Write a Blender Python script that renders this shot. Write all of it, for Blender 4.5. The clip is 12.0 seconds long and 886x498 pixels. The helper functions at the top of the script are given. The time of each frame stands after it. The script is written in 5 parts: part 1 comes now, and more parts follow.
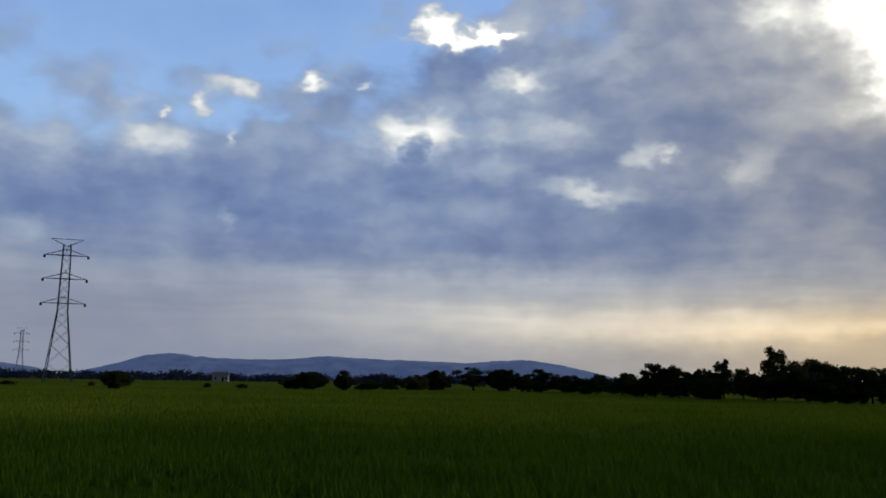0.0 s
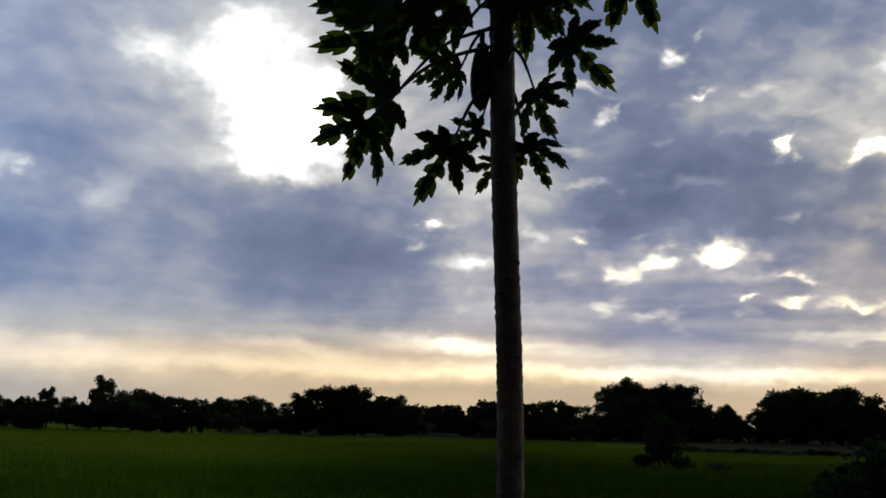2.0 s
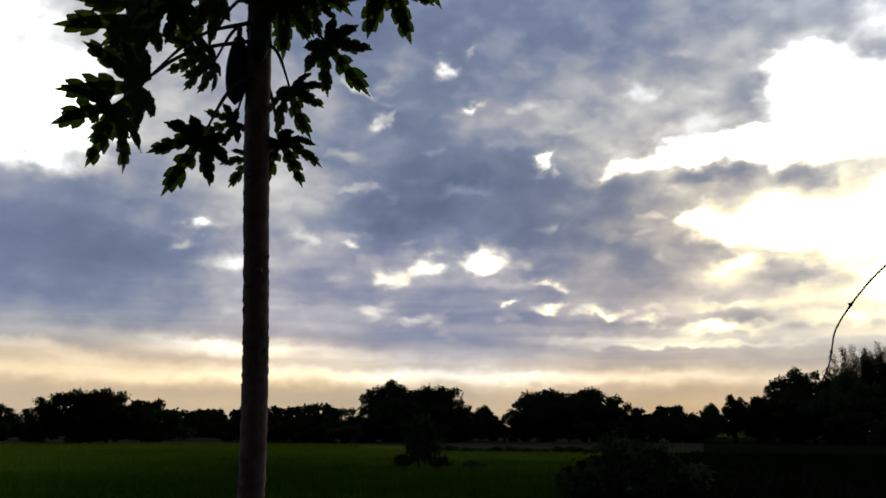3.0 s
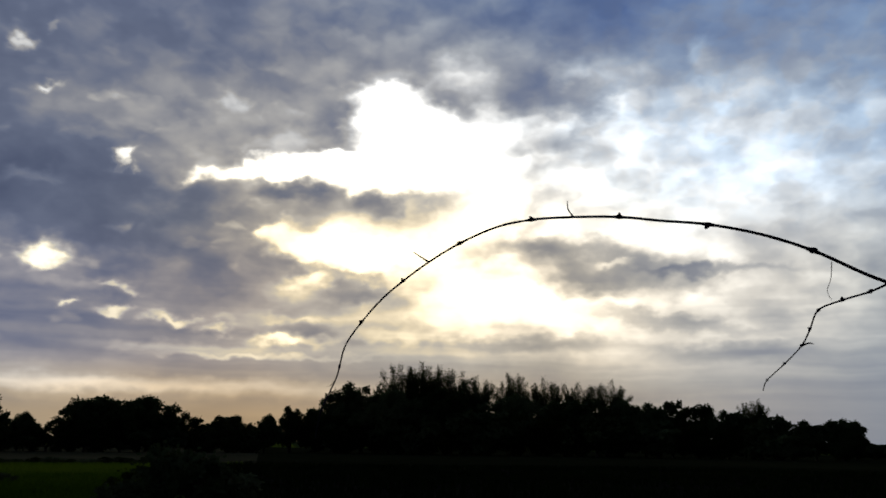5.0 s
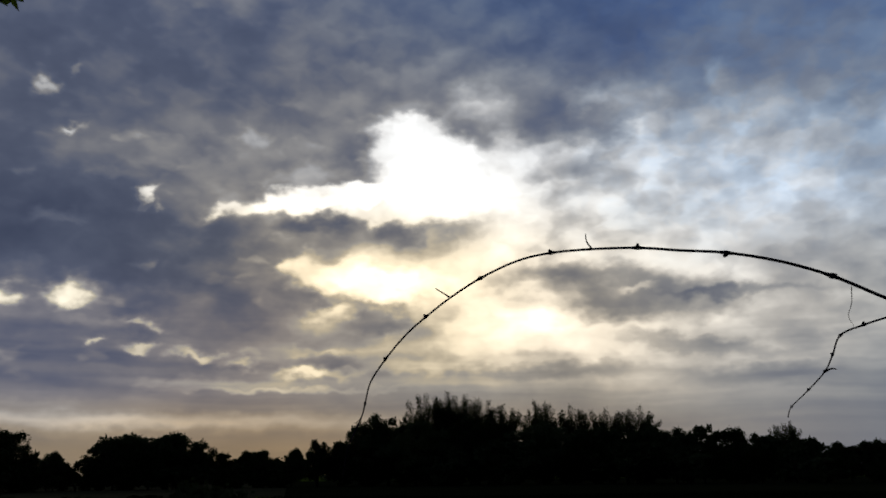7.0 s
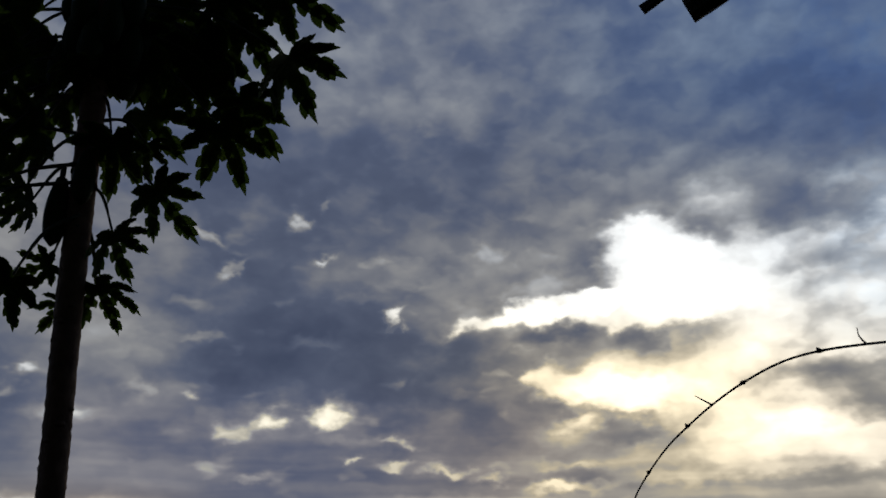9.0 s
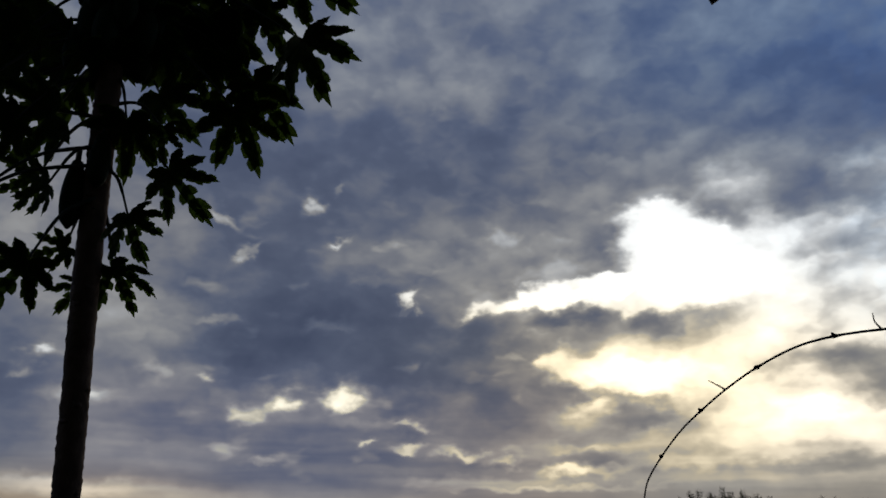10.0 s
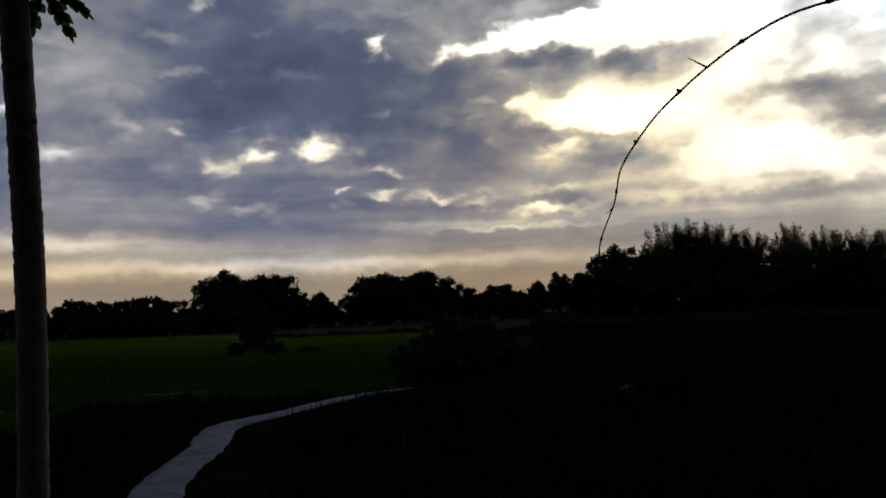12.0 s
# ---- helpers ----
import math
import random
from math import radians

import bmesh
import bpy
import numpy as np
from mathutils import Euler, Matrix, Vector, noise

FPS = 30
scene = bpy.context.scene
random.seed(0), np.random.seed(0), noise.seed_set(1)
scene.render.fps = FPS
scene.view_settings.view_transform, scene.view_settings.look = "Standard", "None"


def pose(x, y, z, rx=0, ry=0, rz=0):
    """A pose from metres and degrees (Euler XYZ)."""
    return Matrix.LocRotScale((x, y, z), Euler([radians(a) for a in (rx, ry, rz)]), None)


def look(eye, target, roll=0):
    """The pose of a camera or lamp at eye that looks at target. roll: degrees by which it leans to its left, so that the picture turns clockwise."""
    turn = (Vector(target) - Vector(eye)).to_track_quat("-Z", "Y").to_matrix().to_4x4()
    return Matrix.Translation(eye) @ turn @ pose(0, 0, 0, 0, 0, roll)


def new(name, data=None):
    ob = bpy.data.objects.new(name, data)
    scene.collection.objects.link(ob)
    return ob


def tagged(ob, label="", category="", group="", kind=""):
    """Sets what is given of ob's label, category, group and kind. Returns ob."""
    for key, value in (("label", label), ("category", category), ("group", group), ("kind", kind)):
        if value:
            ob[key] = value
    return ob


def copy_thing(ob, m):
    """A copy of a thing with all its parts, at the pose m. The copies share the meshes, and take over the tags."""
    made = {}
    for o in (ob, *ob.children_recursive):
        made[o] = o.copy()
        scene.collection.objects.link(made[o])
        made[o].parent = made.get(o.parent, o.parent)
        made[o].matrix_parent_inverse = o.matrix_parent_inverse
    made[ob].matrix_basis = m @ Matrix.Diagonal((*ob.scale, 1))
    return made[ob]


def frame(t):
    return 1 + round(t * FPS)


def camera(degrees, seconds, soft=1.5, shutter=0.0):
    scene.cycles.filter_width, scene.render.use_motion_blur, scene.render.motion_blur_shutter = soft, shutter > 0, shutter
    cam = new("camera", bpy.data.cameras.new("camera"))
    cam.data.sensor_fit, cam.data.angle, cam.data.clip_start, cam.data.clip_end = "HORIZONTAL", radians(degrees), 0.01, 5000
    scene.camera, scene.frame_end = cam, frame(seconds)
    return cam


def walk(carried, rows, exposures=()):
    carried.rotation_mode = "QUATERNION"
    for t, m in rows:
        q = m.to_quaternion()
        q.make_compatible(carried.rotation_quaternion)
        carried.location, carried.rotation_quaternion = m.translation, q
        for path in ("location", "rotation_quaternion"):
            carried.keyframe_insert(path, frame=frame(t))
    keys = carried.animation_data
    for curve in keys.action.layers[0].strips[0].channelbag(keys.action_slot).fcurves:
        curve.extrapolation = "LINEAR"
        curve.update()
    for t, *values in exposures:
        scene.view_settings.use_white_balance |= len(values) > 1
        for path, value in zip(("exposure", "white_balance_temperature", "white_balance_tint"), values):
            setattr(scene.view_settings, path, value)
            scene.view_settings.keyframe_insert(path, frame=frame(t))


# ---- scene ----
cam = camera(52.45, 12.0, soft=1.7)

# seconds, x, y, z, tilt, lean, heading
PATH = [
    (0.0, 0.000, 0.001, 1.701, 98.36, -0.85, 2.95),
    (0.3, 0.014, 0.016, 1.718, 99.20, -1.02, -4.75),
    (0.5, 0.024, 0.026, 1.728, 99.29, -1.16, -7.68),
    (1.0, 0.053, 0.054, 1.742, 100.26, -1.83, -18.38),
    (1.5, 0.131, 0.090, 1.751, 99.81, -1.88, -28.16),
    (2.0, 0.178, 0.072, 1.753, 100.92, -1.29, -37.53),
    (2.5, 0.190, 0.038, 1.744, 100.65, -1.07, -43.07),
    (3.0, 0.177, -0.052, 1.708, 101.32, -0.39, -52.12),
    (3.5, 0.214, -0.061, 1.710, 101.31, -0.64, -59.98),
    (5.5, 0.296, -0.129, 1.714, 103.06, -0.68, -84.34),
    (6.0, 0.295, -0.137, 1.715, 103.78, -0.72, -87.33),
    (6.3, 0.286, -0.128, 1.715, 103.42, -0.44, -84.55),
    (6.5, 0.280, -0.122, 1.715, 103.43, -0.21, -82.41),
    (7.0, 0.266, -0.119, 1.721, 104.05, 0.53, -77.49),
    (7.5, 0.249, -0.127, 1.717, 105.90, 0.99, -73.20),
    (9.5, 0.246, -0.101, 1.727, 111.30, -0.03, -60.57),
    (10.0, 0.246, -0.106, 1.725, 110.07, -0.15, -61.07),
    (10.5, 0.269, -0.105, 1.727, 107.22, -0.12, -63.64),
    (11.0, 0.291, -0.105, 1.725, 104.54, 0.11, -65.48),
    (11.5, 0.353, -0.087, 1.702, 100.06, 0.92, -65.35),
    (11.7, 0.369, -0.073, 1.684, 97.92, 1.42, -62.2),
    (12.0, 0.392, -0.049, 1.653, 93.92, 2.26, -62.37),
]
# seconds, stops, kelvin, tint
EXPOSURES = [(0.0, 0.6, 6600, 6), (1.0, 0.46, 6500, 7), (1.5, 0.62, 6400, 7), (2.5, 0.82, 6250, 7), (3.5, 0.6, 6200, 8), (5.5, -0.04, 6250, 9),
             (6.5, -0.38, 6200, 10), (7.5, -0.5, 6050, 10), (9.5, -0.38, 6000, 8), (10.5, -0.36, 6050, 8), (11.5, -0.28, 6100, 8), (12.0, -0.14, 6000, 9)]
walk(cam, [(t, pose(x, y, z, rx, ry, rz)) for t, x, y, z, rx, ry, rz in PATH], EXPOSURES)

# ---------------------------------------------------------------- sky: low sun behind broken stratocumulus
SUN_AZ, SUN_EL = 76.0, 17.5

# openings and bases of the cloud deck: azimuth, elevation, half width, half height (degrees), slant, stops, plateau
CUMULUS_HEADS = [
    (-3.5, 22.4, 1.36, 1.02, 0, 1.90, 0.30), (-0.5, 22.0, 0.83, 0.61, 0, 1.70, 0.30), (0.9, 21.7, 0.90, 0.34, 0, 1.60, 0.30),
    (-2.7, 21.4, 3.01, 0.31, 0, 1.00, 0.20), (-1.9, 20.4, 5.63, 0.86, 5, -0.40, 0.10), (-11.9, 18.7, 0.91, 0.62, 0, 1.54, 0.30),
    (-16.9, 17.7, 1.58, 0.75, 0, 0.99, 0.20), (-18.8, 16.2, 0.76, 0.85, 0, 1.10, 0.30), (-21.4, 14.5, 2.34, 0.94, 0, 0.77, 0.10),
    (-16.8, 15.1, 0.35, 0.34, 0, 1.10, 0.30), (-20.7, 16.0, 0.41, 0.20, 0, 0.99, 0.30), (-28.3, 14.1, 3.33, 1.13, -8, 0.39, 0.00),
    (-22.7, 16.6, 0.83, 0.83, 0, 0.44, 0.00), (-8.8, 18.6, 0.67, 0.21, 0, 0.99, 0.20), (-4.9, 19.2, 4.86, 1.11, 10, -0.45, 0.10),
]
NORTH_DECK = [
    (-6.7, 15.5, 1.85, 1.24, 0, 1.10, 0.20), (-3.7, 15.5, 1.48, 1.42, 0, 1.00, 0.20), (-5.0, 14.7, 0.67, 0.78, 0, -0.90, 0.20),
    (-0.4, 15.6, 1.85, 0.71, 0, 0.60, 0.00), (0.0, 13.4, 1.65, 0.71, 0, 0.60, 0.00), (1.5, 19.1, 1.67, 0.76, 5, 0.70, 0.10),
    (7.8, 11.8, 4.61, 0.56, -5, 0.40, 0.10), (9.4, 13.8, 0.88, 0.56, 0, 0.55, 0.10), (11.4, 14.3, 0.42, 0.35, 0, 0.60, 0.00),
    (16.2, 13.3, 1.65, 0.84, 20, 0.40, 0.00), (7.9, 20.3, 1.45, 1.35, 30, 0.40, 0.00), (4.8, 15.9, 1.64, 0.77, 0, 0.40, 0.00),
    (-16.9, 9.7, 0.48, 0.42, 0, 0.60, 0.00), (-28.3, 8.6, 1.19, 0.59, 0, 0.45, 0.00),
]
NORTH_BANDS = [
    (-20.4, 12.6, 11.72, 3.07, 0, -0.15, 0.00), (-11.6, 8.9, 10.68, 2.14, -4, -0.15, 0.00), (15.2, 13.0, 8.31, 4.42, 0, -0.10, 0.00),
    (-6.1, 6.5, 28.62, 0.93, 0, 0.30, 0.00), (2.9, 4.1, 14.92, 1.60, 0, 0.75, 0.00), (13.3, 3.3, 9.92, 0.86, 0, 0.40, 0.00),
    (-22.3, 15.1, 13.21, 2.68, 0, 0.45, 0.00), (4.8, 20.4, 11.05, 4.10, 0, 0.20, 0.00),
]
WEST_BREAK = [
    (27.4, 17.9, 3.93, 3.00, -10, 2.10, 0.45), (28.1, 20.2, 2.64, 1.74, 0, 1.10, 0.30), (23.8, 22.1, 3.40, 1.88, 30, 1.00, 0.10),
    (17.8, 21.8, 1.65, 0.85, 0, 0.60, 0.10), (20.4, 22.9, 4.49, 2.03, 0, 0.35, 0.00), (26.6, 19.1, 7.88, 5.25, 0, 0.60, 0.00),
    (22.0, 20.6, 1.87, 0.86, 0, 0.50, 0.10), (24.1, 15.8, 2.22, 0.89, 0, 0.50, 0.10), (24.9, 23.2, 2.28, 1.36, 0, 0.50, 0.00),
]
WEST_DECK = [
    (6.2, 11.8, 2.86, 0.47, -12, 0.50, 0.10), (10.3, 14.2, 1.51, 0.68, 0, 0.70, 0.10), (3.6, 15.6, 3.10, 0.81, 0, 0.30, 0.00),
    (16.6, 13.5, 1.78, 0.88, 30, 0.35, 0.00), (1.6, 19.0, 1.82, 0.78, 0, 0.40, 0.00), (8.3, 17.5, 3.99, 2.99, 0, -0.20, 0.00),
    (14.1, 18.2, 3.54, 3.75, 0, -0.25, 0.00), (4.3, 8.6, 6.11, 1.32, 0, -0.25, 0.00), (22.8, 13.2, 7.31, 1.78, 0, -0.20, 0.00),
    (32.1, 9.6, 10.88, 2.15, 0, -0.10, 0.00), (36.4, 12.3, 1.01, 0.43, 0, 0.70, 0.10), (35.7, 11.1, 0.54, 0.29, 0, 0.50, 0.10),
    (38.9, 10.0, 1.76, 0.57, 0, 0.50, 0.00),
]
WEST_BANDS = [
    (31.5, 4.0, 16.04, 0.89, 0, 0.40, 0.00), (27.9, 4.5, 3.59, 0.43, -6, 0.50, 0.10), (37.5, 4.9, 3.85, 0.49, 0, 0.55, 0.10),
    (37.5, 3.3, 8.70, 0.70, 0, 0.35, 0.00), (11.2, 3.4, 11.48, 0.68, 0, 0.05, 0.00), (7.3, 9.9, 9.61, 5.04, 0, -0.30, 0.00),
    (33.9, 10.7, 9.41, 5.01, 0, 0.35, 0.00),
]
SMALL_GAPS = [
    (52.2, 22.6, 0.61, 0.45, 0, 2.21, 0.30), (54.1, 23.6, 0.35, 0.31, 0, 0.91, 0.00), (53.7, 20.1, 0.68, 0.25, 0, 1.69, 0.20),
    (46.3, 21.4, 1.06, 0.42, -20, 2.08, 0.20), (48.2, 19.3, 0.90, 0.32, 30, 1.82, 0.20), (58.9, 16.8, 0.41, 0.78, -40, 2.86, 0.30),
    (59.5, 16.1, 0.26, 0.25, 0, 1.56, 0.20), (56.2, 18.0, 1.12, 0.35, 0, 0.52, 0.00), (53.4, 15.1, 1.30, 0.36, 0, 0.78, 0.10),
    (46.3, 14.9, 1.10, 0.32, 0, 0.91, 0.10), (43.3, 11.9, 0.90, 0.57, 0, 1.04, 0.10), (46.4, 11.4, 0.44, 0.29, 0, 1.17, 0.10),
    (36.2, 12.4, 0.85, 0.35, 0, 1.04, 0.10), (35.6, 11.1, 0.61, 0.28, 0, 0.65, 0.00),
]
LOW_GAPS = [
    (48.6, 9.5, 0.80, 0.57, 0, 1.56, 0.20), (50.6, 10.3, 1.10, 0.68, 8, 2.28, 0.30), (54.5, 10.6, 1.28, 0.68, 8, 2.64, 0.35),
    (58.8, 9.0, 0.72, 0.32, 0, 1.56, 0.20), (55.9, 7.8, 0.32, 0.18, 0, 1.68, 0.20), (58.7, 7.6, 0.93, 0.25, 0, 1.80, 0.20),
    (50.3, 6.7, 1.01, 0.29, 0, 1.32, 0.20), (57.4, 9.0, 2.17, 0.43, 0, 0.60, 0.00), (62.0, 7.3, 1.41, 0.32, 0, 1.08, 0.10),
    (64.9, 6.8, 1.03, 0.21, 0, 0.96, 0.10), (68.8, 6.3, 1.49, 0.41, 0, 1.20, 0.10), (63.3, 5.6, 4.16, 0.28, 0, 0.60, 0.00),
    (38.6, 10.0, 1.38, 0.49, 0, 0.48, 0.00),
]
MIDDLE_DECK = [
    (29.8, 11.7, 6.95, 3.66, 0, -1.00, 0.10), (30.2, 7.1, 6.24, 1.66, 0, -0.30, 0.00), (33.2, 9.6, 8.51, 4.08, 0, -0.30, 0.00),
    (56.3, 13.1, 7.35, 2.15, 0, -0.25, 0.00), (46.9, 21.6, 13.20, 4.16, 0, 0.25, 0.00), (59.8, 5.3, 13.39, 1.76, 0, 0.50, 0.00),
    (51.1, 18.2, 4.89, 3.19, 0, -0.20, 0.00), (62.9, 13.4, 4.28, 1.59, 0, -0.30, 0.10), (60.2, 22.6, 7.50, 2.40, 0, -0.20, 0.00),
    (63.5, 10.2, 3.52, 1.41, 0, -0.20, 0.00), (54.8, 6.7, 9.00, 0.89, 0, -0.15, 0.00), (46.9, 19.8, 6.76, 3.86, 0, 0.20, 0.00),
    (41.6, 14.6, 4.31, 2.12, 0, 0.35, 0.00), (46.9, 7.0, 7.17, 1.07, 0, 0.25, 0.00),
]
MIDDLE_BANDS = [
    (52.7, 3.2, 24.81, 0.56, 0, 0.80, 0.00), (36.8, 5.1, 8.36, 0.48, -4, 0.45, 0.00), (44.1, 4.8, 5.28, 0.63, 0, 0.35, 0.00),
    (54.5, 4.2, 7.15, 0.28, 0, 0.30, 0.00), (59.9, 12.0, 8.30, 4.63, 0, 0.40, 0.00), (46.9, 20.9, 11.29, 4.88, 0, 0.20, 0.00),
]
SUN_BREAK = [
    (76.1, 19.8, 3.43, 2.50, 0, 2.40, 0.45), (75.2, 16.9, 5.26, 1.22, 0, 2.20, 0.45), (69.6, 17.2, 4.50, 0.72, 5, 2.00, 0.45),
    (65.1, 16.5, 2.21, 0.46, 12, 1.90, 0.40), (63.1, 15.7, 0.51, 0.28, 20, 1.50, 0.30), (80.1, 17.2, 3.34, 2.14, 0, 1.00, 0.10),
    (78.0, 19.4, 8.32, 4.64, 0, 0.50, 0.00), (74.2, 22.0, 1.93, 0.50, 0, 0.60, 0.10), (75.9, 17.6, 0.83, 0.25, 0, -1.60, 0.10),
    (82.8, 18.1, 4.42, 3.19, 0, 0.20, 0.00), (90.2, 20.2, 1.76, 0.86, 30, 0.60, 0.10), (87.6, 23.1, 1.46, 0.86, 0, 0.80, 0.10),
    (79.7, 23.6, 1.92, 0.88, 0, 0.50, 0.10), (96.0, 23.6, 0.74, 0.72, 40, 0.50, 0.00),
]
LOWER_BREAK = [
    (72.2, 12.0, 4.04, 1.07, -5, 2.28, 0.30), (68.1, 13.1, 1.46, 0.64, 20, 1.32, 0.20), (70.7, 9.9, 1.63, 0.57, 0, 1.44, 0.20),
    (76.2, 11.2, 4.38, 1.43, 0, 0.96, 0.00), (79.5, 11.5, 8.32, 2.85, -12, 0.84, 0.00), (81.5, 10.0, 3.92, 0.88, -15, 0.72, 0.10),
    (78.6, 8.3, 7.15, 1.23, 0, 0.72, 0.00), (76.0, 6.6, 4.28, 0.49, 0, 0.72, 0.10), (70.0, 6.2, 2.13, 0.31, 0, 1.08, 0.10),
    (70.0, 7.4, 2.15, 0.28, 0, 0.72, 0.10), (67.5, 5.2, 5.62, 0.17, 0, 0.72, 0.10), (62.6, 7.1, 1.38, 0.21, 0, 1.08, 0.10),
    (64.8, 6.6, 1.22, 0.17, 0, 0.72, 0.10),
]
SUN_SHADES = [
    (84.9, 21.8, 3.52, 1.39, 0, -0.75, 0.10), (88.5, 21.1, 2.51, 1.38, -20, -0.60, 0.10), (68.9, 15.6, 2.23, 0.57, 5, -1.20, 0.15),
    (73.7, 14.8, 4.09, 0.94, -5, -0.75, 0.00), (68.1, 14.2, 1.47, 0.64, 0, -0.41, 0.00), (73.6, 9.5, 2.54, 0.78, -8, -1.35, 0.15),
    (70.3, 10.9, 1.82, 0.50, 0, -0.54, 0.00), (71.0, 6.7, 1.43, 0.35, 0, -0.54, 0.00), (67.4, 11.3, 3.62, 2.13, 0, -0.47, 0.00),
    (90.7, 11.0, 5.67, 1.23, -8, -1.76, 0.15), (87.5, 10.0, 3.42, 0.76, -8, -1.22, 0.10), (86.0, 12.5, 3.16, 0.63, -5, -0.68, 0.10),
    (90.0, 11.1, 1.35, 0.24, 0, 0.81, 0.10), (96.2, 10.7, 3.42, 0.33, 0, -0.81, 0.10),
]
EAST_STREAKS = [
    (85.5, 6.3, 4.78, 0.44, 0, -0.70, 0.15), (92.9, 7.6, 4.79, 0.46, -8, -0.80, 0.15), (96.5, 5.6, 3.62, 0.51, 0, -0.60, 0.10),
    (82.9, 9.5, 1.41, 0.28, 0, -0.30, 0.00), (92.1, 15.2, 10.06, 4.43, 0, 0.50, 0.00), (91.4, 8.7, 11.44, 2.69, 0, 0.50, 0.00),
    (82.2, 14.2, 13.75, 7.81, 0, 0.75, 0.00), (81.1, 8.9, 10.64, 3.16, 0, 0.60, 0.00), (76.0, 18.0, 7.54, 3.23, 0, 0.50, 0.00),
]
DARK_BANK = [
    (49.0, 18.6, 6.03, 4.92, 0, -1.06, 0.10), (54.3, 14.1, 8.31, 2.72, 0, -1.00, 0.10), (60.3, 12.2, 6.98, 2.10, 0, -0.31, 0.00),
    (46.6, 25.8, 6.37, 3.44, 0, -0.88, 0.00), (64.8, 29.2, 5.89, 2.02, 0, 0.10, 0.00), (58.9, 24.7, 12.88, 4.43, 0, -0.38, 0.00),
    (90.0, 28.1, 5.52, 1.97, 0, -0.19, 0.00), (74.0, 27.6, 2.39, 0.69, 0, 0.30, 0.00), (66.6, 16.3, 5.55, 3.93, 0, 0.30, 0.00),
    (51.8, 5.9, 7.72, 1.95, 0, -0.25, 0.00), (65.0, 20.9, 0.75, 0.71, 0, 0.70, 0.10), (56.3, 19.4, 2.10, 0.69, 0, 0.30, 0.00),
    (72.3, 24.9, 2.35, 0.70, 0, 0.30, 0.00), (49.2, 22.5, 1.95, 0.98, 0, 0.50, 0.00), (70.4, 21.0, 2.30, 1.43, 0, -0.38, 0.10),
    (56.7, 3.3, 11.30, 0.39, 0, 0.50, 0.00),
]
HIGH_DECK = [
    (63.3, 31.6, 14.49, 6.96, 0, -0.05, 0.00), (63.2, 29.2, 1.63, 0.88, 0, 0.40, 0.00), (61.0, 28.7, 0.57, 0.35, 0, 0.50, 0.00),
    (75.3, 29.1, 5.76, 2.05, 0, -0.25, 0.00), (88.0, 28.7, 4.91, 3.15, 0, -0.25, 0.00), (53.8, 14.8, 4.38, 0.35, 0, 0.30, 0.00),
    (84.4, 21.7, 1.97, 0.82, 0, -0.30, 0.10),
]
EAST_VEIL = [
    (100.6, 16.8, 11.38, 5.94, 0, 1.10, 0.00), (88.8, 15.6, 8.95, 6.11, 0, 0.60, 0.00), (91.5, 25.9, 13.59, 2.75, 0, -0.35, 0.00),
    (98.5, 6.3, 13.11, 3.47, 0, 0.90, 0.00), (103.9, 18.3, 5.22, 4.46, 0, 0.30, 0.00), (104.7, 26.0, 10.73, 1.97, 0, 0.15, 0.00),
    (108.2, 4.5, 7.77, 2.62, 0, -0.20, 0.00),
]
CLOUD_FEATURES = CUMULUS_HEADS + NORTH_DECK + NORTH_BANDS + WEST_BREAK + WEST_DECK + WEST_BANDS + SMALL_GAPS + LOW_GAPS + MIDDLE_DECK + MIDDLE_BANDS + SUN_BREAK + LOWER_BREAK + SUN_SHADES + EAST_STREAKS + DARK_BANK + HIGH_DECK + EAST_VEIL


